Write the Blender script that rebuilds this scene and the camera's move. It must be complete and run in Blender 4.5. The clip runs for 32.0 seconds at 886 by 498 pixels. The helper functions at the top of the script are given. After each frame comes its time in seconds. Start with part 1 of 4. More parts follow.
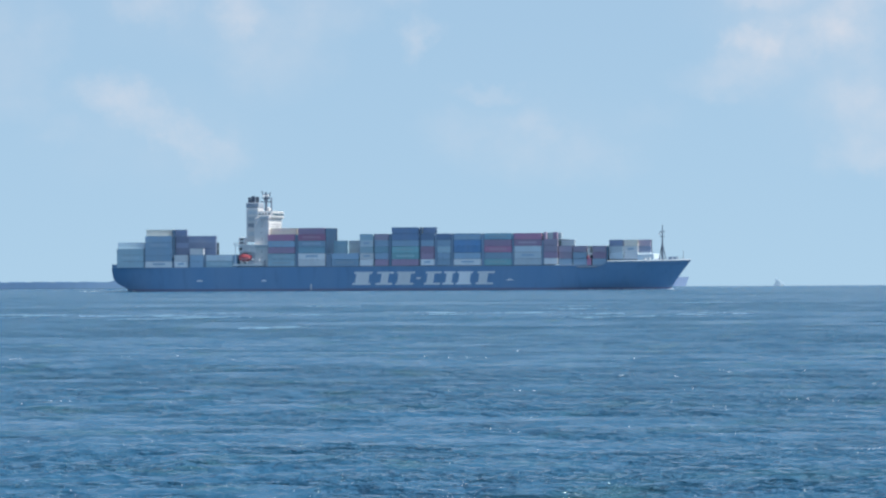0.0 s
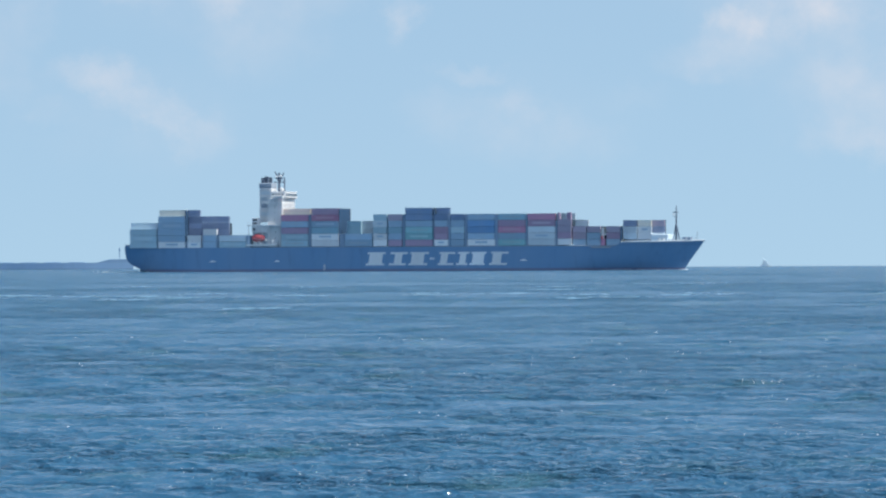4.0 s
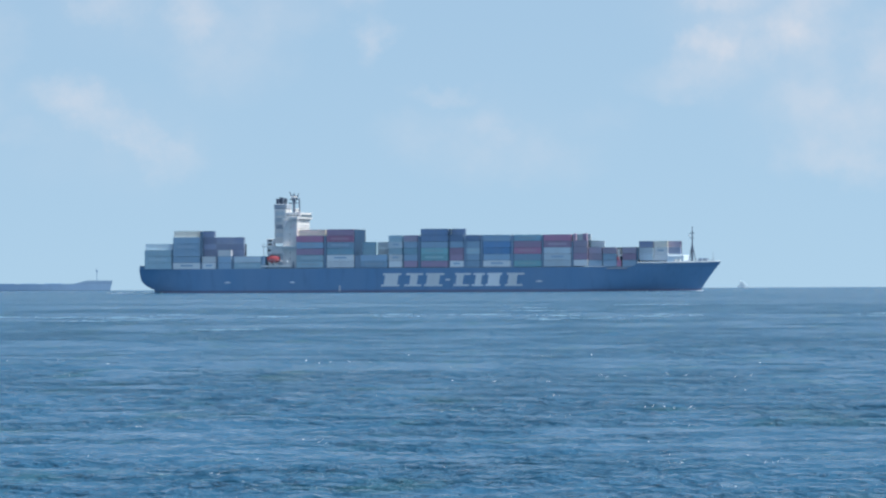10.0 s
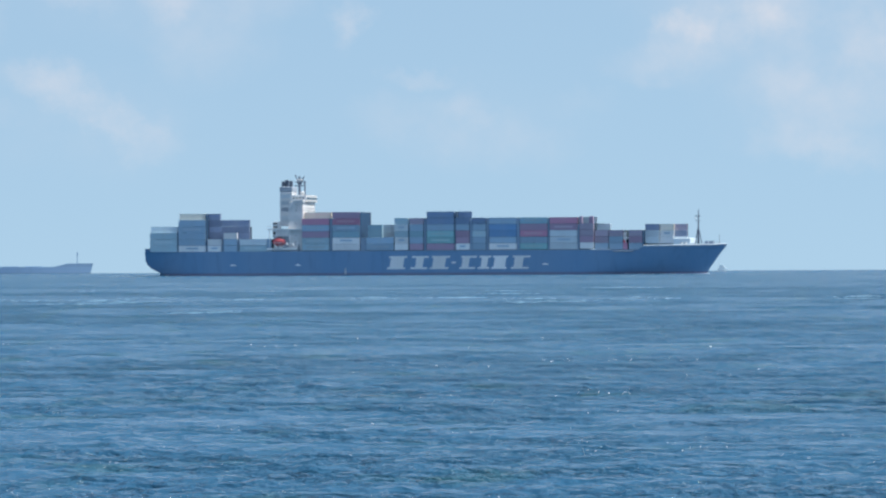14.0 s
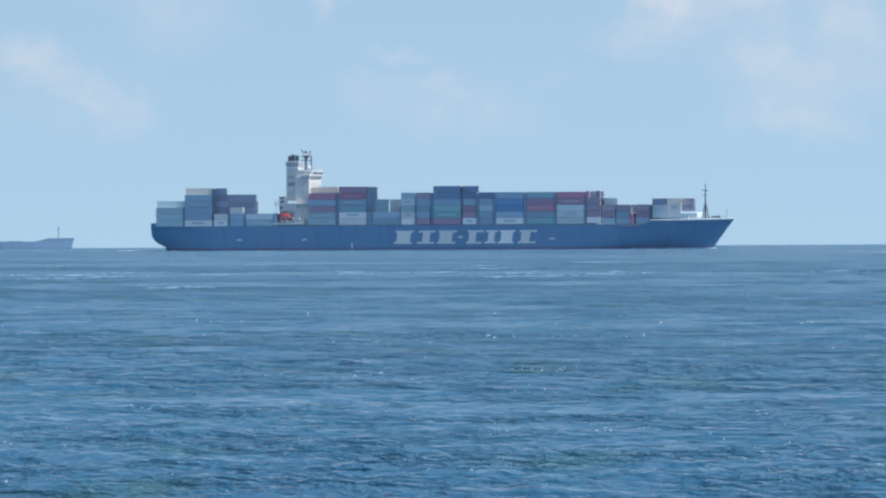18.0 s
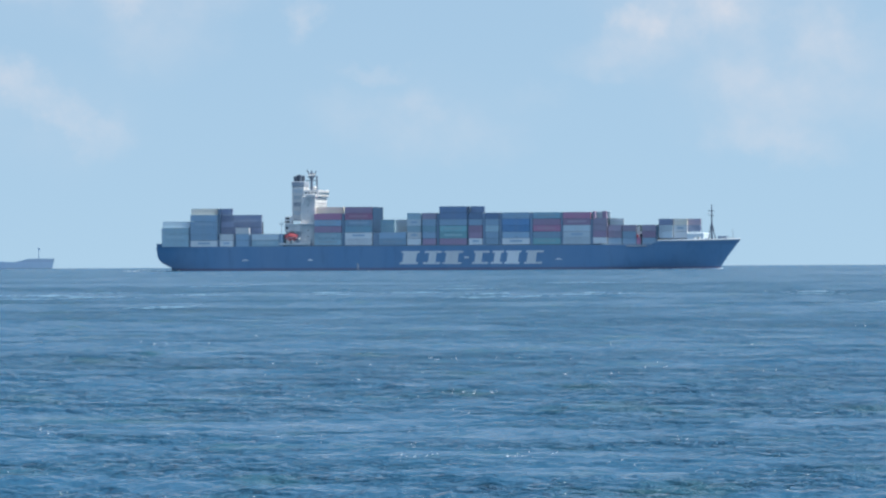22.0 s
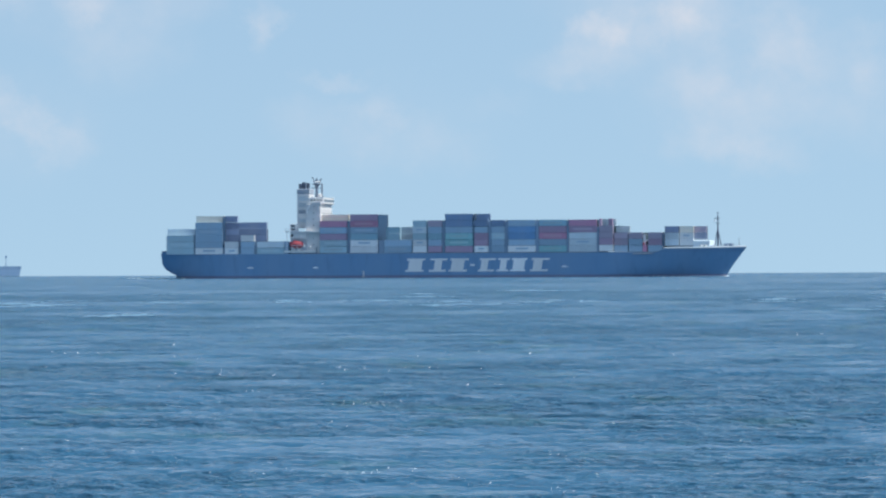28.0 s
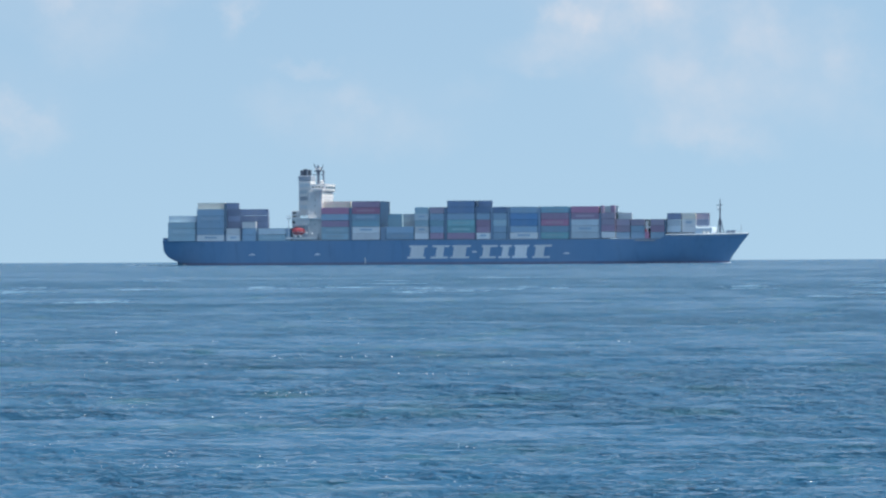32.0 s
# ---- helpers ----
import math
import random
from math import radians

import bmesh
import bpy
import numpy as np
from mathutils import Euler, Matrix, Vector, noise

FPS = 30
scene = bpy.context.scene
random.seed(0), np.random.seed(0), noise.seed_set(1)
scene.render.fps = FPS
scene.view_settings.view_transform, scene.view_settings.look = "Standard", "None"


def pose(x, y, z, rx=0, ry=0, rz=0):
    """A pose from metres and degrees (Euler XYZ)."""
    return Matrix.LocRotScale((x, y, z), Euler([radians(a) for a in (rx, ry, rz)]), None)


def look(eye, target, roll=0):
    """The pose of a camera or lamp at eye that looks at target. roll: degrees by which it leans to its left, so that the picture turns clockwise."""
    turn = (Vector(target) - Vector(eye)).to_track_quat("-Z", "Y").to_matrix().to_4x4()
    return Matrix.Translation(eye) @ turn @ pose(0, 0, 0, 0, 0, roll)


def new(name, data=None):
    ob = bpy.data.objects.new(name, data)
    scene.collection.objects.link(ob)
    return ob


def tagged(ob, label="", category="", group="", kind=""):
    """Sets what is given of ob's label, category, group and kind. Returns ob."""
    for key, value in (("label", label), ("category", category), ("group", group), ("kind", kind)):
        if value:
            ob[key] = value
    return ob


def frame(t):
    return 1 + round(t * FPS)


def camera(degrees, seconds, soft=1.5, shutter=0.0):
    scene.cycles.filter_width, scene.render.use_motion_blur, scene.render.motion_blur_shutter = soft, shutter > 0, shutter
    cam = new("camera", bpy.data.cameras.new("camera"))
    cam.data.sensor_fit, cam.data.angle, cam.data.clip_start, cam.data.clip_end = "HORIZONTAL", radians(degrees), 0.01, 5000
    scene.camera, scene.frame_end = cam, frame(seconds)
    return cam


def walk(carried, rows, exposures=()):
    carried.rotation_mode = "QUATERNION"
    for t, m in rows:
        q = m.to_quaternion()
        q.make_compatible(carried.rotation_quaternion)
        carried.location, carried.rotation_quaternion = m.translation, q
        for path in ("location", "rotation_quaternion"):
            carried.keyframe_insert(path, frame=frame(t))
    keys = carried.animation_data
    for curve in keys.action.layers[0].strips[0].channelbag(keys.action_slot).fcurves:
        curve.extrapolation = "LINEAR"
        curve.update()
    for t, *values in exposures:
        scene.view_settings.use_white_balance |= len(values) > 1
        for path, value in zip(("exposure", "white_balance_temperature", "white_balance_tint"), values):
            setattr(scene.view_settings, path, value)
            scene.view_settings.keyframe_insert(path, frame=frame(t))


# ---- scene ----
# The place: a strait under a hazy summer sky. X runs across the view, Y away from the shore, Z up from the still water.
EYE = 3.3            # the camera stands on the shore, this far above the water
LEAN = -0.26
cam = camera(7.476, 32.0, soft=2.3)
AIM = [
    (0, -0.6866, 0.2852), (0.5, -0.6214, 0.2211), (1, -0.8318, 0.1490), (1.5, -0.7185, 0.1761), (2, -0.6839, 0.1761),
    (2.5, -0.8049, 0.1201), (3, -0.8344, 0.0546), (3.5, -0.6426, 0.1253), (5.5, -0.4843, 0.0739), (6, -0.4681, 0.0613),
    (6.5, -0.4496, 0.0832), (7, -0.3634, 0.2164), (7.5, -0.2773, 0.2637), (8, -0.1911, 0.3512), (8.5, -0.2968, 0.4103),
    (9, -0.2493, 0.4248), (9.5, -0.2699, 0.2953), (10, -0.3118, 0.2993), (10.5, -0.3391, 0.3544), (11, -0.5399, 0.3536),
    (11.5, -0.5023, 0.2001), (12, -0.2768, -0.0347), (12.5, -0.2341, 0.1152), (13, -0.1572, 0.1989), (13.5, -0.1536, 0.1552),
    (15.5, 0.0641, 0.1530), (16, 0.0255, 0.0948), (16.5, -0.0934, 0.0096), (17, -0.0299, -0.0910), (17.5, 0.0343, -0.0930),
    (18, 0.0783, -0.0602), (18.5, 0.1318, 0.0074), (19, 0.1776, 0.0293), (19.5, 0.1722, 0.0149), (20, 0.2235, 0.0275),
    (20.5, 0.2091, 0.0151), (21, 0.2696, 0.0295), (21.5, 0.2663, 0.0882), (22, 0.2776, 0.1120), (22.5, 0.2961, 0.1394),
    (23, 0.3182, 0.1395), (23.5, 0.3204, 0.1779), (24, 0.3535, 0.1616), (24.5, 0.3681, 0.1049), (25, 0.4012, 0.1251),
    (25.5, 0.4253, 0.1160), (27.5, 0.5450, 0.1398), (28, 0.6057, 0.1762), (28.5, 0.6043, 0.1763), (29, 0.6356, 0.1692),
    (29.5, 0.6612, 0.1528), (30, 0.6761, 0.1309), (30.5, 0.7257, 0.1198), (31, 0.7458, 0.0869), (31.5, 0.7883, 0.0851),
    (32, 0.8397, 0.0648),
]
walk(cam, [(t, pose(0, 0, EYE, 90 + tilt, 0, -pan) @ pose(0, 0, 0, 0, 0, LEAN)) for t, pan, tilt in AIM])

# ---- light ----
SUN_AZ, SUN_EL = 99.0, 54.0     # degrees clockwise from the view's axis, and above the horizon
scene.view_settings.exposure = 0.6
sun = new("sun", bpy.data.lights.new("sun", "SUN"))
sun.data.energy, sun.data.angle, sun.data.color = 3.0, radians(0.53), (1.0, 0.955, 0.87)
_az, _el = radians(SUN_AZ), radians(SUN_EL)
_to = Vector((math.sin(_az) * math.cos(_el), math.cos(_az) * math.cos(_el), math.sin(_el)))
sun.matrix_world = look(_to * 400, (0, 0, 0))


def node(tree, kind, **inputs):
    n = tree.nodes.new(kind)
    for key, value in inputs.items():
        n.inputs[key.replace("_", " ")].default_value = value
    return n


SKY_TINT = (1.055, 1.035, 0.955)
CLOUD_TINT = (4.55, 4.80, 5.35)
HIGH_CLOUD = (8.2, 9.7, 11.4)
# soft clouds low over the horizon: bearing, height, half width, half height (degrees), density
CLOUDS = [
    (-4.34, 2.14, 0.62, 0.50, 0.24), (-4.30, 1.62, 0.55, 0.34, 0.16), (-3.90, 1.31, 0.32, 0.16, 0.14),
    (-3.50, 1.62, 0.46, 0.24, 0.40), (-3.26, 1.48, 0.44, 0.24, 0.30), (-3.02, 1.36, 0.42, 0.22, 0.26), (-2.80, 1.24, 0.42, 0.22, 0.32),
    (-2.52, 1.06, 0.42, 0.22, 0.20), (-3.12, 2.36, 0.40, 0.24, 0.30), (-2.41, 2.34, 0.36, 0.28, 0.36),
    (-2.06, 1.92, 0.70, 0.50, 0.20), (-1.75, 2.34, 0.80, 0.34, 0.18), (-0.88, 2.09, 0.22, 0.28, 0.27),
    (-1.05, 2.50, 0.30, 0.26, 0.24), (-0.30, 1.64, 0.40, 0.12, 0.22), (0.08, 1.38, 0.30, 0.24, 0.22),
    (-0.50, 1.30, 0.60, 0.26, 0.10), (0.10, 1.12, 0.95, 0.34, 0.15), (0.64, 1.02, 0.50, 0.32, 0.12),
    (1.10, 1.40, 0.36, 0.16, 0.08), (1.93, 2.01, 0.34, 0.19, 0.44), (1.92, 1.82, 0.62, 0.36, 0.20),
    (1.60, 1.74, 0.62, 0.26, 0.24), (2.40, 2.10, 0.50, 0.30, 0.26), (2.76, 2.08, 0.52, 0.42, 0.24),
    (2.08, 2.45, 0.40, 0.22, 0.30), (2.82, 2.49, 0.60, 0.30, 0.34), (2.82, 1.50, 0.60, 0.36, 0.22),
    (2.88, 1.12, 0.58, 0.27, 0.30), (3.34, 0.98, 0.52, 0.24, 0.24), (3.49, 1.96, 0.50, 0.46, 0.30),
    (3.40, 1.45, 0.80, 0.50, 0.16), (4.12, 1.86, 0.46, 0.34, 0.24), (4.34, 1.60, 0.46, 0.30, 0.28),
    (4.20, 1.20, 0.70, 0.40, 0.14), (3.15, 1.75, 1.60, 0.95, 0.19), (2.35, 2.25, 1.30, 0.55, 0.20),
    (-3.10, 1.25, 1.30, 0.70, 0.09), (-2.60, 2.30, 1.40, 0.50, 0.10), (0.10, 1.25, 1.40, 0.55, 0.07),
]


def make_sky():
    world = bpy.data.worlds.new("sky")
    scene.world = world
    world.use_nodes = True
    tree = world.node_tree
    tree.nodes.clear()
    link = tree.links.new
    out = tree.nodes.new("ShaderNodeOutputWorld")
    bg = node(tree, "ShaderNodeBackground", Strength=0.1)
    link(bg.outputs[0], out.inputs[0])
    sky = tree.nodes.new("ShaderNodeTexSky")
    sky.sky_type, sky.sun_disc = "NISHITA", False
    sky.sun_elevation, sky.sun_rotation = radians(SUN_EL), radians(SUN_AZ)
    # the haze near the horizon evens the sky out: look it up a few degrees higher
    aim = tree.nodes.new("ShaderNodeTexCoord")
    lift = tree.nodes.new("ShaderNodeVectorMath")
    lift.operation = "MULTIPLY_ADD"
    lift.inputs[1].default_value, lift.inputs[2].default_value = (1, 1, 0.72), (0, 0, 0.17)
    # under the horizon the haze goes on as it is at the horizon
    level = tree.nodes.new("ShaderNodeVectorMath")
    level.operation = "MAXIMUM"
    level.inputs[1].default_value = (-1, -1, 0)
    link(aim.outputs["Generated"], level.inputs[0])
    link(level.outputs[0], lift.inputs[0])
    unit = tree.nodes.new("ShaderNodeVectorMath")
    unit.operation = "NORMALIZE"
    link(lift.outputs[0], unit.inputs[0])
    link(unit.outputs[0], sky.inputs[0])
    sky.altitude, sky.air_density, sky.dust_density, sky.ozone_density = 0, 1.0, 0.3, 2.0
    tint = tree.nodes.new("ShaderNodeMix")
    tint.data_type, tint.blend_type = "RGBA", "MULTIPLY"
    tint.inputs[0].default_value = 1.0
    link(sky.outputs[0], tint.inputs[6])
    tint.inputs[7].default_value = (*SKY_TINT, 1)

    coord = tree.nodes.new("ShaderNodeTexCoord")
    sep = tree.nodes.new("ShaderNodeSeparateXYZ")
    link(coord.outputs["Generated"], sep.inputs[0])

    def maths(op, a, b=0.0, clamp=False):
        n = tree.nodes.new("ShaderNodeMath")
        n.operation, n.use_clamp = op, clamp
        for i, v in enumerate((a, b)):
            if isinstance(v, float):
                n.inputs[i].default_value = v
            else:
                link(v, n.inputs[i])
        return n.outputs[0]

    depth = maths("MAXIMUM", sep.outputs[1], 0.02)
    u, v = maths("DIVIDE", sep.outputs[0], depth), maths("DIVIDE", sep.outputs[2], depth)
    flat = tree.nodes.new("ShaderNodeCombineXYZ")
    link(u, flat.inputs[0]), link(v, flat.inputs[1])
    # ragged edges: push the position about by two noises
    warp = node(tree, "ShaderNodeTexNoise", Scale=110.0, Detail=6.0, Roughness=0.65)
    link(flat.outputs[0], warp.inputs["Vector"])
    shift = tree.nodes.new("ShaderNodeVectorMath")
    shift.operation = "MULTIPLY_ADD"
    link(warp.outputs["Color"], shift.inputs[0])
    shift.inputs[1].default_value, shift.inputs[2].default_value = (0.014, 0.010, 0), (-0.007, -0.005, 0)
    at = tree.nodes.new("ShaderNodeVectorMath")
    link(flat.outputs[0], at.inputs[0]), link(shift.outputs[0], at.inputs[1])
    total = None
    for bearing, height, half_w, half_h, density in CLOUDS:
        ru, rv = math.tan(radians(half_w)), math.tan(radians(half_h))
        cu, cv = math.tan(radians(bearing)), math.tan(radians(height))
        near = tree.nodes.new("ShaderNodeVectorMath")
        near.operation = "MULTIPLY_ADD"
        link(at.outputs[0], near.inputs[0])
        near.inputs[1].default_value, near.inputs[2].default_value = (1 / ru, 1 / rv, 0), (-cu / ru, -cv / rv, 0)
        dot = tree.nodes.new("ShaderNodeVectorMath")
        dot.operation = "DOT_PRODUCT"
        link(near.outputs[0], dot.inputs[0]), link(near.outputs[0], dot.inputs[1])
        fall = maths("SUBTRACT", 1.0, dot.outputs["Value"], True)
        fall = maths("MULTIPLY", maths("MULTIPLY", fall, fall), density)
        total = fall if total is None else maths("ADD", total, fall)
    # the rest of the sky: scattered fair-weather clouds higher up, all round; unseen, brightened to fill the ship's
    # near side
    high = node(tree, "ShaderNodeTexNoise", Scale=5.0, Detail=7.0, Roughness=0.6)
    link(coord.outputs["Generated"], high.inputs["Vector"])
    ramp = node(tree, "ShaderNodeMapRange", From_Min=0.505, From_Max=0.73)
    link(high.outputs["Fac"], ramp.inputs["Value"])
    above = node(tree, "ShaderNodeMapRange", From_Min=0.05, From_Max=0.15)
    link(sep.outputs[2], above.inputs["Value"])
    grain = node(tree, "ShaderNodeTexNoise", Scale=100.0, Detail=5.0, Roughness=0.6)
    link(flat.outputs[0], grain.inputs["Vector"])
    lumps = node(tree, "ShaderNodeMapRange", From_Min=0.34, From_Max=0.68, To_Min=0.45, To_Max=1.4)
    link(grain.outputs["Fac"], lumps.inputs["Value"])
    colour = tint.outputs[2]
    for cover, shade in ((maths("MULTIPLY", total, lumps.outputs[0], True), CLOUD_TINT), (maths("MULTIPLY", ramp.outputs[0], above.outputs[0], True), HIGH_CLOUD)):
        mix = tree.nodes.new("ShaderNodeMix")
        mix.data_type = "RGBA"
        link(cover, mix.inputs[0])
        link(colour, mix.inputs[6])
        mix.inputs[7].default_value = (*shade, 1)
        colour = mix.outputs[2]
    link(mix.outputs[2], bg.inputs[0])


make_sky()

# ---- materials ----


def painted(name, colour, rough=0.5, metal=0.0, wear=0.25, size=1.5, rust=None, streak=1.0, gloss=0.2):
    """Painted steel: faded in patches, with streaks that run down and a little fine relief."""
    mat = bpy.data.materials.new(name)
    mat.use_nodes = True
    tree = mat.node_tree
    bsdf = tree.nodes["Principled BSDF"]
    link = tree.links.new
    coord = tree.nodes.new("ShaderNodeTexCoord")
    stretch = tree.nodes.new("ShaderNodeMapping")
    stretch.inputs["Scale"].default_value = (1, 1, 0.25 * streak)
    link(coord.outputs["Object"], stretch.inputs[0])
    big = node(tree, "ShaderNodeTexNoise", Scale=0.35 / size, Detail=3.0)
    fine = node(tree, "ShaderNodeTexNoise", Scale=2.2 / size, Detail=6.0, Roughness=0.65)
    link(stretch.outputs[0], big.inputs["Vector"]), link(stretch.outputs[0], fine.inputs["Vector"])
    info = tree.nodes.new("ShaderNodeObjectInfo")
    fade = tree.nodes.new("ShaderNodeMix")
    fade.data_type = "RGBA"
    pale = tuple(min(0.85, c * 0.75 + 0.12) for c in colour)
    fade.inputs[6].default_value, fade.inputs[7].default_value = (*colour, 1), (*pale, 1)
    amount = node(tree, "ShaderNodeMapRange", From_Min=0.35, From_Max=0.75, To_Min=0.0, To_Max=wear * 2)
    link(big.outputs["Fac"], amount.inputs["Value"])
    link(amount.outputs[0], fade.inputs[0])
    dirt = tree.nodes.new("ShaderNodeMix")
    dirt.data_type = "RGBA"
    link(fade.outputs[2], dirt.inputs[6])
    dirt.inputs[7].default_value = (*(rust or tuple(c * 0.55 for c in colour)), 1)
    spots = node(tree, "ShaderNodeMapRange", From_Min=0.52, From_Max=0.8, To_Min=0.0, To_Max=wear * 1.6)
    link(fine.outputs["Fac"], spots.inputs["Value"])
    link(spots.outputs[0], dirt.inputs[0])
    vary = tree.nodes.new("ShaderNodeHueSaturation")
    shade = node(tree, "ShaderNodeMapRange", To_Min=0.86, To_Max=1.14)
    link(info.outputs["Random"], shade.inputs["Value"])
    link(shade.outputs[0], vary.inputs["Value"])
    link(dirt.outputs[2], vary.inputs["Color"])
    link(vary.outputs[0], bsdf.inputs["Base Color"])
    bump = node(tree, "ShaderNodeBump", Strength=0.15, Distance=0.02)
    link(fine.outputs["Fac"], bump.inputs["Height"])
    link(bump.outputs[0], bsdf.inputs["Normal"])
    bsdf.inputs["Roughness"].default_value, bsdf.inputs["Metallic"].default_value = rough, metal
    bsdf.inputs["Specular IOR Level"].default_value = gloss     # chalky, weathered paint
    return mat


# liner colours, lifted and blued so that they carry the distance haze
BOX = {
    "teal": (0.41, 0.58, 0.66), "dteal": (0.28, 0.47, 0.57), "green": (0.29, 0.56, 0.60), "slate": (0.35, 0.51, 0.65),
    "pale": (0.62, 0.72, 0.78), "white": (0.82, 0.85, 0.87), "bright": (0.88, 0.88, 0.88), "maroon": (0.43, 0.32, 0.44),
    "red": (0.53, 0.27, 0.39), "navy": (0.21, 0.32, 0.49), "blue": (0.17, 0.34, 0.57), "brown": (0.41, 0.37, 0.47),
    # cream has the warm sunlight on a box mixed into its colour
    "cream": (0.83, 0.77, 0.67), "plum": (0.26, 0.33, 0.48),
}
BOX_WORDS = {
    "teal": "haze-paled teal green", "dteal": "dark teal", "green": "sea green", "slate": "slate blue grey", "pale": "pale grey blue",
    "white": "off-white", "bright": "bright white", "maroon": "maroon", "red": "red", "navy": "dark navy", "blue": "deep blue",
    "brown": "dull brown", "cream": "sunlight-tinted cream", "plum": "dark plum grey",
}
BOX_MAT = {k: painted("hazed_container_paint_" + k, c, 0.8, 0.0, 0.26, gloss=0.12) for k, c in BOX.items()}
LINE_MAT = {k: painted("container_marking_" + k, tuple(0.8 * v + 0.14 for v in c), 0.55, 0.0, 0.3) for k, c in BOX.items() if k not in ("white", "bright", "cream", "pale")}
# hull, boot topping and dark funnel paint are lightened for haze too
HULL = painted("haze_lightened_navy_paint", (0.152, 0.302, 0.490), 0.5, 0.0, 0.24, 6.0, streak=0.5, gloss=0.35)
BOOT = painted("haze_lightened_boot_topping", (0.22, 0.23, 0.36), 0.6, 0.0, 0.3, 6.0)
WHITE = painted("white_ship_paint", (0.82, 0.82, 0.81), 0.45, 0.0, 0.12, 3.0, (0.6, 0.54, 0.46))
GREY = painted("grey_deck_paint", (0.30, 0.36, 0.43), 0.6, 0.0, 0.25, 4.0)
# slate, lightened as haze would lighten the gaps
LASHING = painted("haze_lightened_lashing_paint", (0.27, 0.38, 0.51), 0.8, 0.0, 0.25, 3.0)
END_COVER = painted("shade_navy_cover_paint", (0.035, 0.08, 0.15), 0.9, 0.0, 0.04, 3.0, (0.03, 0.05, 0.09), gloss=0.05)
DARK = painted("haze_lightened_black_paint", (0.10, 0.135, 0.19), 0.5, 0.0, 0.2, 2.0)
ORANGE = painted("orange_red_lifeboat_shell", (0.64, 0.13, 0.15), 0.4, 0.0, 0.15, 1.0)
RAIL = painted("weathered_steel", (0.35, 0.37, 0.40), 0.5, 0.4, 0.3, 0.6)
MARK = painted("white_hull_lettering", (0.84, 0.86, 0.87), 0.5, 0.0, 0.18, 2.0)
# far vessels: the haze before them is mixed into these three paints
FARBLUE = painted("haze_blue_hull_paint", (0.245, 0.385, 0.55), 0.5, 0.0, 0.15, 10.0)
HAZY = painted("haze_pale_boat_paint", (0.66, 0.79, 0.86), 0.7, 0.0, 0.08, 3.0)
FARPALE = painted("haze_pale_ship_paint", (0.40, 0.52, 0.72), 0.6, 0.0, 0.1, 5.0)
GLASS = bpy.data.materials.new("dark_window_glass")
GLASS.use_nodes = True
GLASS.node_tree.nodes["Principled BSDF"].inputs["Base Color"].default_value = (0.03, 0.045, 0.06, 1)
GLASS.node_tree.nodes["Principled BSDF"].inputs["Roughness"].default_value = 0.08
FOAM_GLINT = painted("sea_foam", (0.82, 0.91, 0.97), 0.9, 0.0, 0.03, 0.5)
THIN_FOAM = painted("thin_pale_foam", (0.20, 0.38, 0.53), 0.6, 0.0, 0.1, 0.5)


def mixed_boxes():
    """Containers deep in the stacks: each box of the block takes one of a few liner colours, darkened so that sunlit
    ends look shaded.
    """
    mat = painted("shade_darkened_paint", (0.2, 0.25, 0.3), 0.9, 0.0, 0.2, gloss=0.05)
    tree = mat.node_tree
    geo = tree.nodes.new("ShaderNodeNewGeometry")
    ramp = tree.nodes.new("ShaderNodeValToRGB")
    ramp.color_ramp.interpolation = "CONSTANT"
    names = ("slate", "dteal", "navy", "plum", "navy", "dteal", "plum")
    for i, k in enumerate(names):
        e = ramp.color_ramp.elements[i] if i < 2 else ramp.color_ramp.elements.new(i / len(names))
        # a fifth of the outer boxes' colour: the shade is in the paint
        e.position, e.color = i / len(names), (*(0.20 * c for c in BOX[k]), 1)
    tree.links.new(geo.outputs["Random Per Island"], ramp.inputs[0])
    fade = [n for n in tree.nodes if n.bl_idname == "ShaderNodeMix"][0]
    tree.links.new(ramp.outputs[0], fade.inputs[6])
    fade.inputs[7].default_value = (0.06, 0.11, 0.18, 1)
    return mat


MIXED = mixed_boxes()


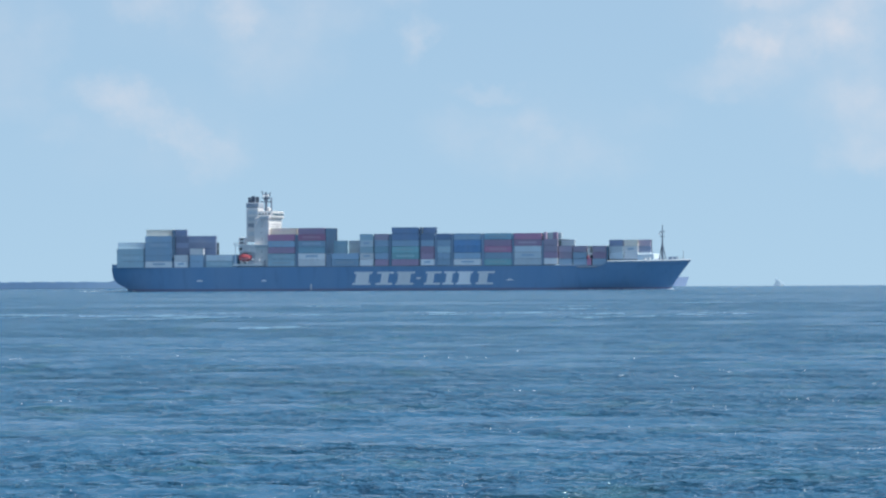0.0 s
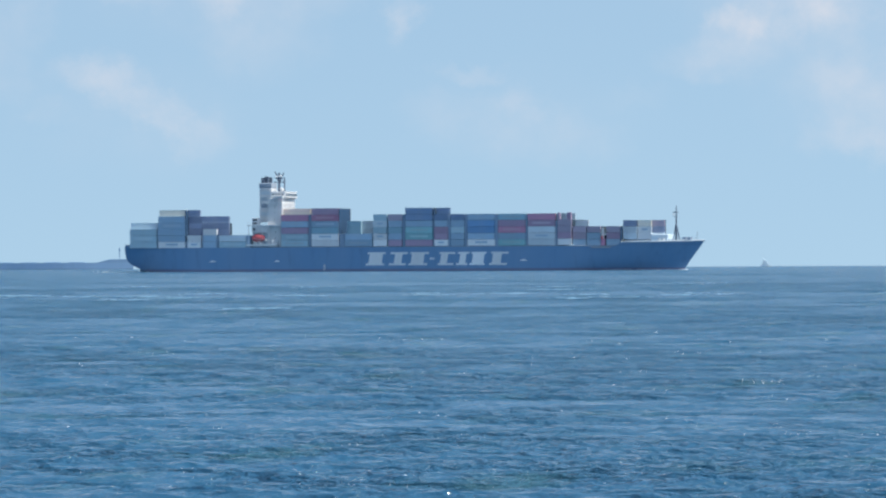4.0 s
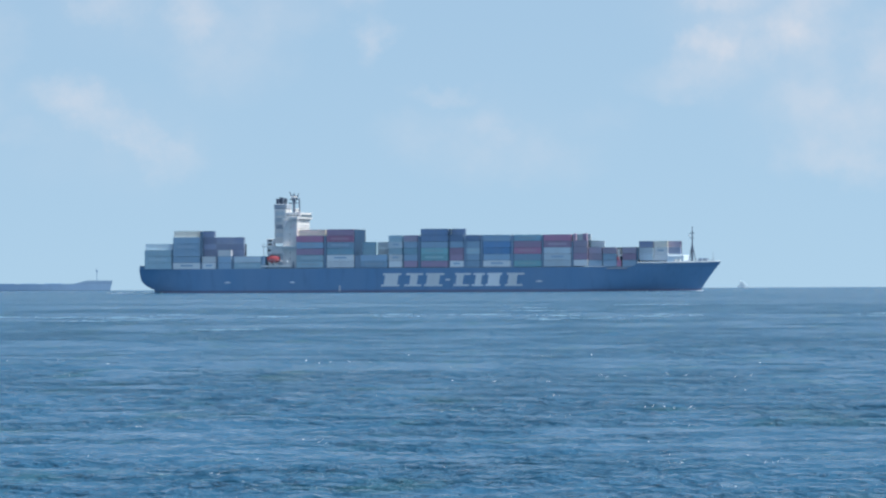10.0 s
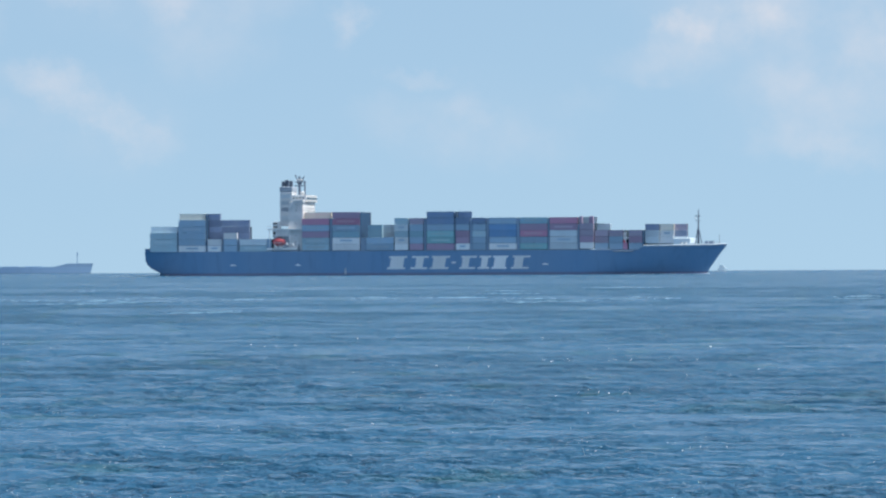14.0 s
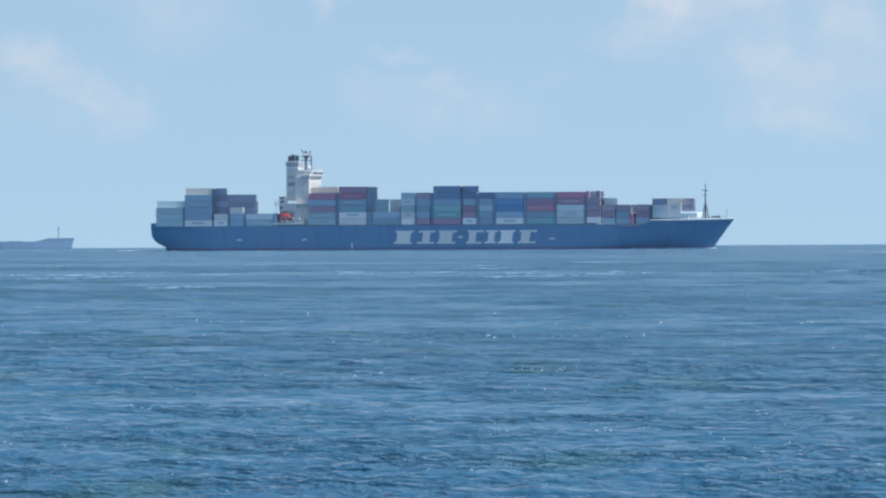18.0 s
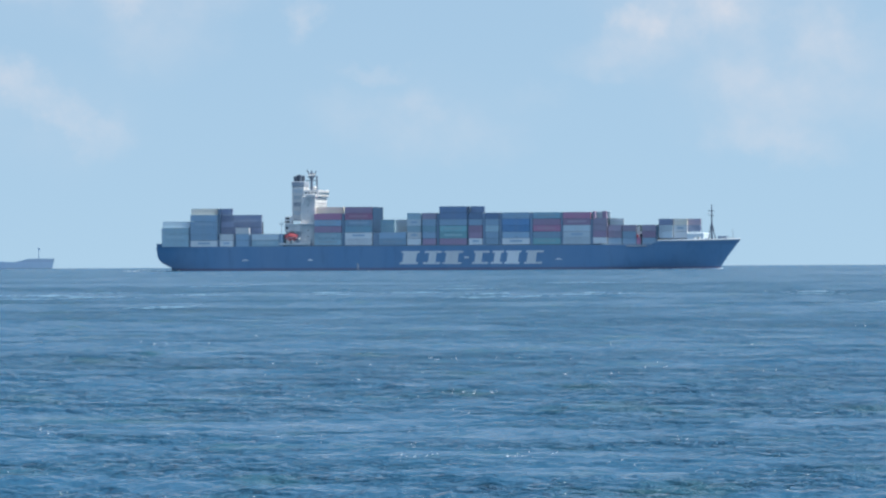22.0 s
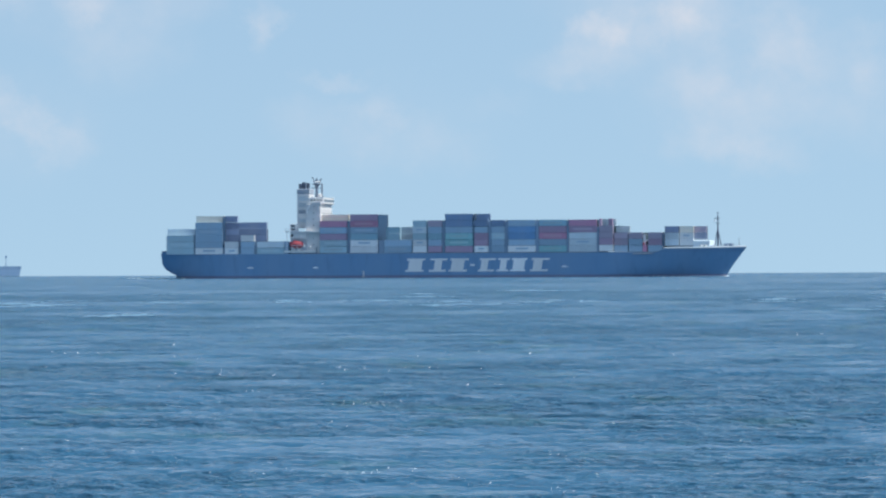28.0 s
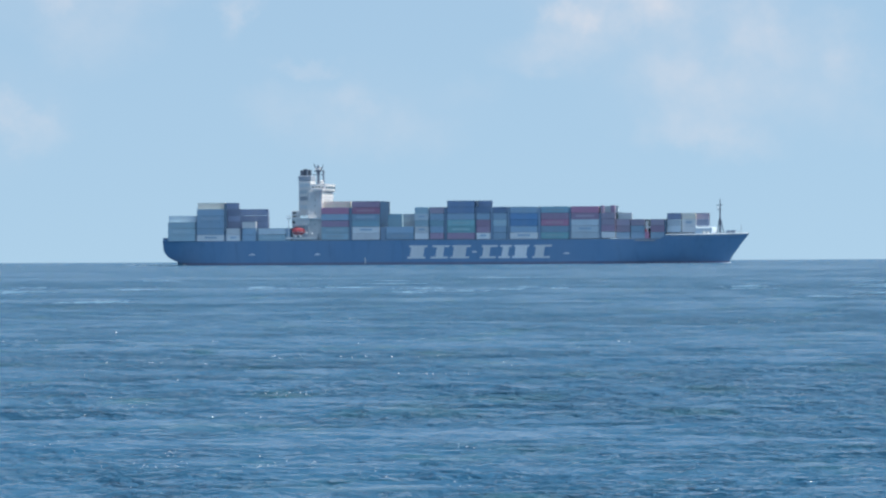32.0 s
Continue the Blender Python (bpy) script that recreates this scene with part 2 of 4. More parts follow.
def water():
    mat = bpy.data.materials.new("sea_water")
    mat.use_nodes = True
    tree = mat.node_tree
    link = tree.links.new
    # a rippled skin that mirrors the sky, and the even light that comes up out of the water under it
    bsdf = tree.nodes["Principled BSDF"]
    bsdf.inputs["Roughness"].default_value, bsdf.inputs["IOR"].default_value = 0.11, 1.333
    depth = tree.nodes.new("ShaderNodeBsdfDiffuse")
    surface = tree.nodes.new("ShaderNodeMixShader")
    surface.inputs[0].default_value = 0.20
    link(bsdf.outputs[0], surface.inputs[1]), link(depth.outputs[0], surface.inputs[2])
    link(surface.outputs[0], tree.nodes["Material Output"].inputs[0])
    coord = tree.nodes.new("ShaderNodeTexCoord")
    lie = tree.nodes.new("ShaderNodeMapping")
    lie.inputs["Scale"].default_value = (1.0, 0.25, 1.0)
    link(coord.outputs["Object"], lie.inputs[0])
    patch = node(tree, "ShaderNodeTexNoise", Scale=0.30, Detail=5.0)
    link(lie.outputs[0], patch.inputs["Vector"])
    spread = node(tree, "ShaderNodeMapRange", From_Min=0.56, From_Max=0.72)
    link(patch.outputs["Fac"], spread.inputs["Value"])
    tone = tree.nodes.new("ShaderNodeMix")
    tone.data_type = "RGBA"
    tone.inputs[6].default_value, tone.inputs[7].default_value = (0.027, 0.113, 0.208, 1), (0.031, 0.115, 0.160, 1)
    link(spread.outputs[0], tone.inputs[0])
    link(tone.outputs[2], bsdf.inputs["Base Color"])
    link(tone.outputs[2], depth.inputs["Color"])
    last = None

    # gusts roughen some patches of the water and leave others smoother
    bed = tree.nodes.new("ShaderNodeMapping")
    bed.inputs["Scale"].default_value = (1.0, 0.7, 1.0)
    link(coord.outputs["Object"], bed.inputs[0])
    both = tree.nodes.new("ShaderNodeMath")
    for i, (scale, detail) in enumerate(((0.17, 6.0), (0.011, 3.0))):
        puff = node(tree, "ShaderNodeTexNoise", Scale=scale, Detail=detail, Roughness=0.62)
        link(bed.outputs[0], puff.inputs["Vector"])
        link(puff.outputs["Fac"], both.inputs[i])
    force = node(tree, "ShaderNodeMapRange", From_Min=0.90, From_Max=1.10, To_Min=0.26, To_Max=1.0)
    link(both.outputs[0], force.inputs["Value"])
    # beyond the shoal the wind is lighter
    place = tree.nodes.new("ShaderNodeSeparateXYZ")
    link(coord.outputs["Object"], place.inputs[0])
    lull = node(tree, "ShaderNodeMapRange", From_Min=450.0, From_Max=1500.0, To_Min=1.0, To_Max=0.76)
    link(place.outputs[1], lull.inputs["Value"])
    wind = tree.nodes.new("ShaderNodeMath")
    wind.operation = "MULTIPLY"
    link(force.outputs[0], wind.inputs[0]), link(lull.outputs[0], wind.inputs[1])

    def relief(tex, distance, turn, along=1.0, across=1.0):
        nonlocal last
        way = tree.nodes.new("ShaderNodeMapping")
        way.inputs["Rotation"].default_value, way.inputs["Scale"].default_value = (0, 0, radians(turn)), (along, across, 1)
        link(coord.outputs["Object"], way.inputs[0])
        link(way.outputs[0], tex.inputs["Vector"])
        bump = node(tree, "ShaderNodeBump", Distance=distance)
        link(tex.outputs["Fac"], bump.inputs["Height"])
        link(wind.outputs[0], bump.inputs["Strength"])
        if last:
            link(last.outputs[0], bump.inputs["Normal"])
        last = bump

    # wind waves: long faces towards the shore, short backs, short crests
    for scale, distort, distance, turn, fine in ((0.042, 7.0, 1.40, 14.0, 2.8), (0.19, 8.0, 0.48, -12.0, 3.2), (0.50, 9.0, 0.165, 8.0, 3.6)):
        tex = node(tree, "ShaderNodeTexWave", Scale=scale, Distortion=distort, Detail=3.0, Detail_Scale=fine, Detail_Roughness=0.65)
        tex.wave_type, tex.bands_direction, tex.wave_profile = "BANDS", "Y", "SAW"
        relief(tex, distance, turn)
    # ripples on them
    relief(node(tree, "ShaderNodeTexNoise", Scale=1.0, Detail=3.0, Roughness=0.6), 0.11, 9.0, 2.2, 0.7)
    relief(node(tree, "ShaderNodeTexNoise", Scale=5.0, Detail=5.0, Roughness=0.62), 0.075, 0.0, 0.8, 0.8)
    link(last.outputs[0], bsdf.inputs["Normal"])
    return mat


WATER = water()

# ---- mesh helpers ----


def part(name, bm, material, parent=None, label=""):
    me = bpy.data.meshes.new(name)
    bm.to_mesh(me)
    bm.free()
    me.materials.append(material)
    ob = new(name, me)
    if parent:
        ob.parent = parent
    return tagged(ob, label)


def box(bm, x0, x1, y0, y1, z0, z1, bevel=0.0):
    got = bmesh.ops.create_cube(bm, size=1.0)
    for v in got["verts"]:
        v.co = Vector((x0 + (v.co.x + 0.5) * (x1 - x0), y0 + (v.co.y + 0.5) * (y1 - y0), z0 + (v.co.z + 0.5) * (z1 - z0)))
    if bevel:
        edges = list({e for v in got["verts"] for e in v.link_edges})
        bmesh.ops.bevel(bm, geom=edges, offset=bevel, segments=1, affect="EDGES")
    return bm


def block(*size, bevel=0.0):
    return box(bmesh.new(), *size, bevel=bevel)


def rod(bm, a, b, r0, r1=None, sides=8):
    a, b = Vector(a), Vector(b)
    got = bmesh.ops.create_cone(bm, cap_ends=True, segments=sides, radius1=r0, radius2=r0 if r1 is None else r1, depth=(b - a).length)
    m = Matrix.Translation((a + b) / 2) @ (b - a).to_track_quat("Z", "Y").to_matrix().to_4x4()
    bmesh.ops.transform(bm, matrix=m, verts=got["verts"])
    return bm


def rail(parent, x0, x1, y, z, step=1.5, name="railing"):
    bm = bmesh.new()
    n = max(1, round(abs(x1 - x0) / step))
    for i in range(n + 1):
        x = x0 + (x1 - x0) * i / n
        rod(bm, (x, y, z), (x, y, z + 1.1), 0.04, sides=5)
    for h in (0.55, 1.1):
        rod(bm, (x0, y, z + h), (x1, y, z + h), 0.035, sides=5)
    return part(name, bm, RAIL, parent)


MOVERS = []      # (thing, its place in its vessel, the vessel's rows)
TIMES = [0, 4, 8, 12, 16, 20, 24, 28, 32]


def line_rows(x, y, z, heading, vx, vy):
    """Rows of a steady course: at (x, y) when 16 s have passed."""
    return [(t, pose(x + vx * (t - 16), y + vy * (t - 16), z, 0, 0, heading)) for t in TIMES]


def carried_by(thing, place, rows):
    MOVERS.append((thing, place, rows))
    thing.matrix_world = rows[0][1] @ place
    return thing


SHIP_ROWS = line_rows(0.0, 3000.0, 0.0, -10.0, 3.25, -0.75)
FIXED = Matrix.Identity(4)

# ---- sea ----


def swell(seed):
    """The waves of one sheet: wavelength, direction, height and phase of each train."""
    rng = np.random.default_rng(seed)
    trains = []
    for lam in np.geomspace(0.3, 2.6, 64):
        lam *= rng.uniform(0.94, 1.06)
        trains.append((lam, rng.normal(radians(-96), radians(42)), 0.0038 * lam ** 0.36 * rng.uniform(0.6, 1.4), rng.uniform(0, 6.28)))
    for lam in (4.2, 5.1, 6.3, 7.7, 9.5, 12.0, 15.0, 19.0, 24.0, 30.0):
        trains.append((lam, rng.normal(radians(-93), radians(24)), 0.0026 * lam ** 0.8, rng.uniform(0, 6.28)))
    return trains


TRAINS, CROSSING = swell(7), swell(19)


def wave_height(gx, gy, dx=0.0, dy=0.0, trains=TRAINS):
    """Height and sideways shift of the water at places gx, gy; waves that the spacing dx, dy cannot carry fade out."""
    z, hx, hy = np.zeros_like(gx), np.zeros_like(gx), np.zeros_like(gx)
    for lam, ang, amp, phase in trains:
        k = 2 * math.pi / lam
        c, n = math.cos(ang), math.sin(ang)
        fade = np.clip((lam - 2.0 * np.maximum(dx * abs(c), dy * abs(n))) / (0.6 * lam), 0, 1)
        ph = k * (c * gx + n * gy) + phase
        z += amp * fade * np.sin(ph)
        hx += 0.75 * amp * fade * c * np.cos(ph)
        hy += 0.75 * amp * fade * n * np.cos(ph)
    group = 1.0 + 0.4 * np.sin(gx * 0.13 + gy * 0.045) * np.sin(gy * 0.034 - gx * 0.07 + 1.0)
    return z * group, hx, hy


def sheet(cols, ys, trains, level, label):
    """A fan of rows and columns of water, displaced by its trains of waves."""
    spread = 0.095 * (np.maximum(ys, -100.0) + 200.0)
    gx, gy = cols[None, :] * spread[:, None], ys[:, None] + 0 * cols[None, :]
    dx = np.gradient(cols)[None, :] * spread[:, None]
    dy = np.gradient(ys)[:, None] + 0 * gx
    z, hx, hy = wave_height(gx, gy, dx, dy, trains)
    co = np.stack([gx + hx, gy + hy, z + level(gx / spread[:, None], gy)], -1).reshape(-1, 3)
    nx, ny = len(cols), len(ys)
    i = (np.arange(ny - 1)[:, None] * nx + np.arange(nx - 1)[None, :]).reshape(-1)
    quads = np.stack([i, i + 1, i + 1 + nx, i + nx], -1)
    me = bpy.data.meshes.new("sea")
    me.vertices.add(len(co))
    me.vertices.foreach_set("co", co.ravel())
    me.loops.add(quads.size)
    me.loops.foreach_set("vertex_index", quads.ravel())
    me.polygons.add(len(quads))
    me.polygons.foreach_set("loop_start", np.arange(0, quads.size, 4))
    me.polygons.foreach_set("use_smooth", np.ones(len(quads), dtype=bool))
    me.update(calc_edges=True)
    me.materials.append(WATER)
    return tagged(new("water", me), label, "sea", kind="structure")


def rows_out(start, step, end, power):
    out = [start]
    while out[-1] < end:
        out.append(out[-1] + step * (out[-1] / 95.0) ** power)
    return out


def make_sea():
    # the whole sea, finest near the shore, on to the horizon on all sides
    wide = np.array([1.15, 1.5, 2.2, 4, 9, 25, 80, 250, 600])
    cols = np.concatenate([-wide[::-1], np.linspace(-1, 1, 620), wide])
    ys = np.concatenate([[-16000, -4000, -1200, -400, -120, -20, 30, 60, 80, 90], rows_out(95.0, 0.14, 5100.0, 1.35), [5400, 6500, 9000, 16000]])
    return sheet(cols, ys, TRAINS, lambda u, y: -0.05 + 0 * y, "choppy blue sea water with small wind waves and glints")


def make_crossing_sea():
    """A second set of wind waves that runs through the first; it sinks under it towards its edges."""
    def level(u, y):
        edge = np.maximum(np.clip((y - 330.0) / 200.0, 0, 1), np.maximum(np.clip((100.0 - y) / 20.0, 0, 1), np.clip((abs(u) - 1.0) / 0.2, 0, 1)))
        return -0.055 - 0.6 * edge ** 2

    return sheet(np.linspace(-1.25, 1.25, 620), np.array(rows_out(78.0, 0.17, 540.0, 1.35)), CROSSING, level, "crossing set of small blue wind waves on the sea")


SEA_ROWS = [(t, pose(-0.3 * t, -0.8 * t, 0)) for t in TIMES]
CROSSING_ROWS = [(t, pose(0.45 * (t - 16), -1.1 * (t - 16), 0)) for t in TIMES]


def fleck(bm, x, y, z, lx, ly, lz):
    """One small lump, for foam and for glints: a flattened eight-sided drop."""
    ring = [bm.verts.new((x + lx * math.cos(a), y + ly * math.sin(a), z)) for a in (k * math.pi / 4 for k in range(8))]
    top, low = bm.verts.new((x, y, z + lz)), bm.verts.new((x, y, z - lz))
    for k in range(8):
        bm.faces.new([ring[k], ring[(k + 1) % 8], top])
        bm.faces.new([ring[(k + 1) % 8], ring[k], low])


def make_flecks():
    """Broken crests and sun glints, both as white lumps: tight clusters of small flecks on the waves, and a few strays.
    """
    rng = np.random.default_rng(11)
    bm = bmesh.new()
    for c in range(270):
        y = 100.0 * (3.6 ** rng.random() ** 1.8) + 4
        x = rng.uniform(-0.085, 0.09) * y
        crest = c % 3 == 0
        run = rng.uniform(0.0008, 0.0024) * y
        for k in range(rng.integers(6, 18) if crest else rng.integers(1, 3)):
            px, py = x + rng.normal(0, run), y + rng.normal(0, 0.25 + 0.006 * y)
            z = float(wave_height(np.array([px]), np.array([py]))[0][0])
            r = y * 0.000020 * (1 + 3.0 * rng.random() ** 3)
            fleck(bm, px, py, z - 0.02, r * rng.uniform(1, 3.0), r, r * rng.uniform(0.5, 0.9))
    return tagged(part("sea_foam", bm, FOAM_GLINT), "small white flecks standing for foam and sun glints on the wave crests", "foam", kind="stuff")


def make_bar():
    """Pale streaks where the sea breaks over a shoal, some seven hundred metres out."""
    rng = np.random.default_rng(23)
    bm = bmesh.new()
    for c in range(36):
        y = rng.normal(700, 40) if c < 20 else rng.uniform(400, 1300)
        x, run = rng.uniform(-0.085, 0.09) * y, rng.uniform(1.5, 8.0) * y / 650
        slant = rng.normal(0, 0.3)
        for k in range(int(run * 8)):
            u = rng.normal(0, 0.45)
            w = max(0.15, 1 - abs(u))
            fleck(bm, x + u * run, y + u * run * slant + rng.normal(0, 4.0), 0.04, rng.uniform(0.2, 0.9) * w, 0.3, rng.uniform(0.012, 0.045) * w)
    return tagged(part("breaker_foam", bm, THIN_FOAM), "thin pale streaks of breaking water over a shoal", "foam", kind="stuff")


sea = make_sea()
MOVERS.append((sea, FIXED, SEA_ROWS))
MOVERS.append((make_crossing_sea(), FIXED, CROSSING_ROWS))
MOVERS.append((make_flecks(), FIXED, SEA_ROWS))
make_bar()

# ---- container ship ----
DECK, HALF = 10.6, 16.1


def lofted(z_levels, x_aft, x_fwd, breadth, stations=64):
    """A shell through both sides of a hull: rings of points at each height, closed at the stern, met at the stem."""
    bm = bmesh.new()
    us = [0.5 - 0.5 * math.cos(math.pi * i / stations) for i in range(stations + 1)]
    grid = {}
    for j, z in enumerate(z_levels):
        for i, u in enumerate(us):
            x = x_aft(z) + (x_fwd(z) - x_aft(z)) * u
            b = max(0.05, breadth(x, u, z))
            for s in (-1, 1):
                grid[s, i, j] = bm.verts.new((x, s * b, z))
    n = len(z_levels)
    for j in range(n - 1):
        for i in range(stations):
            for s in (-1, 1):
                q = [grid[s, i, j], grid[s, i + 1, j], grid[s, i + 1, j + 1], grid[s, i, j + 1]]
                bm.faces.new(q if s < 0 else q[::-1])
        bm.faces.new([grid[1, 0, j], grid[-1, 0, j], grid[-1, 0, j + 1], grid[1, 0, j + 1]])
        bm.faces.new([grid[-1, stations, j], grid[1, stations, j], grid[1, stations, j + 1], grid[-1, stations, j + 1]])
    for i in range(stations):
        bm.faces.new([grid[-1, i, n - 1], grid[-1, i + 1, n - 1], grid[1, i + 1, n - 1], grid[1, i, n - 1]])
        bm.faces.new([grid[1, i, 0], grid[1, i + 1, 0], grid[-1, i + 1, 0], grid[-1, i, 0]])
    bm.normal_update()
    for f in bm.faces:
        f.smooth = abs(f.normal.z) < 0.9
    for e in bm.edges:
        e.smooth = len(e.link_faces) == 2 and e.calc_face_angle(0.0) < 0.7
    return bm


def ship_aft(z):
    k = min(1.0, max(0.0, z / 7.2))
    return -120.5 - 10.9 * (1 - (1 - k) ** 2.6)


def ship_fwd(z):
    return 118.4 + 9.2 * max(0.0, z / 12.9) ** 1.15


def ship_breadth(x, u, z):
    k = min(1.0, max(0.0, z / 11.0))
    b = HALF
    bow = max(0.0, (x - 62.0) / (ship_fwd(z) - 62.0))
    b *= 1 - bow ** (1.5 + 1.9 * k)
    aft = max(0.0, (-98.0 - x) / 34.0)
    b *= 1 - (0.5 - 0.42 * k) * min(1.0, aft) ** 1.6
    return b


def make_hull(ship):
    part("hull", lofted([0.95, 2, 3.5, 5, 6.5, 8, 9.3, 10.0, DECK], ship_aft, ship_fwd, ship_breadth), HULL, ship, "navy painted steel hull, lightened for haze")
    part("boot_topping", lofted([-4, -2, 0, 0.95], ship_aft, ship_fwd, ship_breadth), BOOT, ship, "dull purple band at the waterline, lightened for haze")

    # forecastle bulwark, rising towards the stem
    bm = bmesh.new()
    ring = []
    n = 30
    for i in range(n + 1):
        x = 90.0 + (127.4 - 90.0) * i / n
        top = 12.3 + 0.55 * (i / n) ** 2
        if i < 2:
            top = DECK + (12.3 - DECK) * i / 2
        for s in (-1, 1):
            rise = []
            for z in (DECK, (DECK + top) / 2, top):
                xx = min(x, ship_fwd(z) - 0.02)
                rise.append(bm.verts.new((xx, s * max(0.06, ship_breadth(xx, 0, z)), z)))
            ring.append(rise)
    for i in range(n):
        for s in (0, 1):
            a, b = ring[2 * i + s], ring[2 * i + 2 + s]
            for j in (0, 1):
                q = [a[j], b[j], b[j + 1], a[j + 1]]
                bm.faces.new(q if s == 0 else q[::-1])
        a, b, c, d = ring[2 * i][2], ring[2 * i + 2][2], ring[2 * i + 3][2], ring[2 * i + 1][2]
        if i > 2:
            bm.faces.new([a, b, c, d])
    part("forecastle", bm, HULL, ship, "raised navy forecastle with pale rim")
    bm = bmesh.new()
    for i in range(n):
        for s in (-1, 1):
            x0, x1 = 92.4 + 34.6 * i / n, 92.4 + 34.6 * (i + 1) / n
            y0, y1 = (s * (ship_breadth(x, 0, 12.4) + 0.06) for x in (x0, x1))
            z0, z1 = (12.42 + 0.55 * (k / n) ** 2 for k in (i, i + 1))
            rod(bm, (x0, y0, z0), (x1, y1, z1), 0.33, sides=6)
    part("bulwark_rim", bm, BOX_MAT["pale"], ship, "pale rim along the forecastle bulwark")
    # bulwark round the stern
    bm = bmesh.new()
    box(bm, -131.2, -130.9, -14.6, 14.6, DECK, DECK + 1.5)
    for s in (-1, 1):
        box(bm, -130.9, -129.0, s * 14.75 - 0.15, s * 14.75 + 0.15, DECK, DECK + 1.2)
    part("stern_bulwark", bm, HULL, ship)
    # main deck edge with its rail and the walkway under the boxes
    for s in (-1, 1):
        bm = bmesh.new()
        box(bm, -129.0, 90.0, s * 15.9 - 0.2, s * 15.9 + 0.2, DECK, DECK + 0.14)
        part("deck_edge", bm, GREY, ship)
    rail(ship, -130.5, -128.0, -14.3, DECK, 0.8)
    rail(ship, -75.0, -61.0, -15.8, DECK + 0.15)
    rail(ship, 114.0, 124.5, -1.6, 12.8)
    for i, x in enumerate((-75.5, -61.5, -47, -32.5, -18.7, -4.2, 8.7, 23.9, 36.7, 50.8, 63.9, 84)):
        bm = bmesh.new()
        for y in (-14.6, -9.7, -4.9, 0.0, 4.9, 9.7, 14.6):
            box(bm, x - 0.2, x + 0.2, y - 0.15, y + 0.15, DECK + 0.12, DECK + 2.9)
        box(bm, x - 0.25, x + 0.25, -14.9, 14.9, DECK + 2.8, DECK + 3.0)
        part("lashing_bridge", bm, GREY, ship)
    # lashing towers added to lighten the dark gaps between stacks at the ship's side
    for x0, x1, top in ((-116.3, -115.7, 19.3), (-103.3, -102.5, 13.6), (-96.2, -95.3, 13.6), (-89.0, -88.1, 16.4), (-47.5, -46.2, 24.8), (-12.0, -11.5, 22.0), (-33.6, -31.0, 16.4),
                        (-5.2, -3.9, 24.8), (8.5, 9.1, 24.8), (15.4, 16.5, 24.8), (22.8, 24.0, 24.8), (36.4, 37.7, 24.8), (50.1, 51.0, 24.8), (63.4, 64.3, 21.9)):
        part("lashing_tower", block(x0 + 0.1, x1 - 0.1, -15.9, -15.2, DECK + 0.13, top, bevel=0.03), LASHING, ship)
    # dark plates added across the stacks' free forward ends, to hide their sunlit faces
    for x, y1, top in ((-103.2, -11.1, 27.3), (-33.7, 8.0, 27.6), (9.0, -12.8, 27.6), (92.1, -9.0, 18.9)):
        part("lashing_frame", block(x - 0.12, x + 0.12, -15.9 if x < 70 else -14.8, y1, DECK + 0.13, top, bevel=0.03), END_COVER, ship, "dark navy plate added over the sunlit end of a stack")
    for x0, x1, z in ((-128.5, -76, 10.66), (-60.5, 63.8, 11.0), (64.0, 92.8, 10.9), (93.0, 113.0, 13.5)):
        n = max(1, round((x1 - x0) / 14))
        for k in range(n):
            a, b = x0 + (x1 - x0) * k / n, x0 + (x1 - x0) * (k + 1) / n
            w = min(15.6, ship_breadth(b, 0, DECK) - 0.4)
            part("hatch_cover", block(a + 0.2, b - 0.2, -w, w, DECK, z - 0.02, bevel=0.08), GREY, ship)
    for x, w in ((64.9, 0.55), (69.4, 0.9)):
        part("lashing_tower", block(x - w, x + w, -15.9, -13.6, 22.4, 25.4, bevel=0.05), BOX_MAT["maroon"], ship)
    # rudder head, ladder, draught marks and the tug marks on the side
    part("rudder", block(-127.6, -125.0, -0.5, 0.5, -5, 1.5, bevel=0.15), HULL, ship)
    bm = bmesh.new()
    for y in (-40.65, -40.15):
        box(bm, y, y + 0.14, -16.32, -16.2, 0.3, 2.9)
    for k in range(8):
        box(bm, -40.65, -40.0, -16.32, -16.2, 0.5 + k * 0.32, 0.72 + k * 0.32)
    part("pilot_ladder", bm, WHITE, ship, "white ladder hanging at the waterline")
    for x, w in ((-61.7, 2.4), (-90.9, 2.8), (49.1, 3.0)):
        bm = block(x - w / 2, x + w / 2, -ship_breadth(x, 0, 4.4) - 0.06, -ship_breadth(x, 0, 4.4) + 0.1, 4.25, 4.65)
        box(bm, x - w / 4, x + w / 4, -ship_breadth(x, 0, 4.4) - 0.06, -ship_breadth(x, 0, 4.4) + 0.1, 4.65, 4.95)
        part("tug_mark", bm, MARK, ship, "small white mark on the hull side")


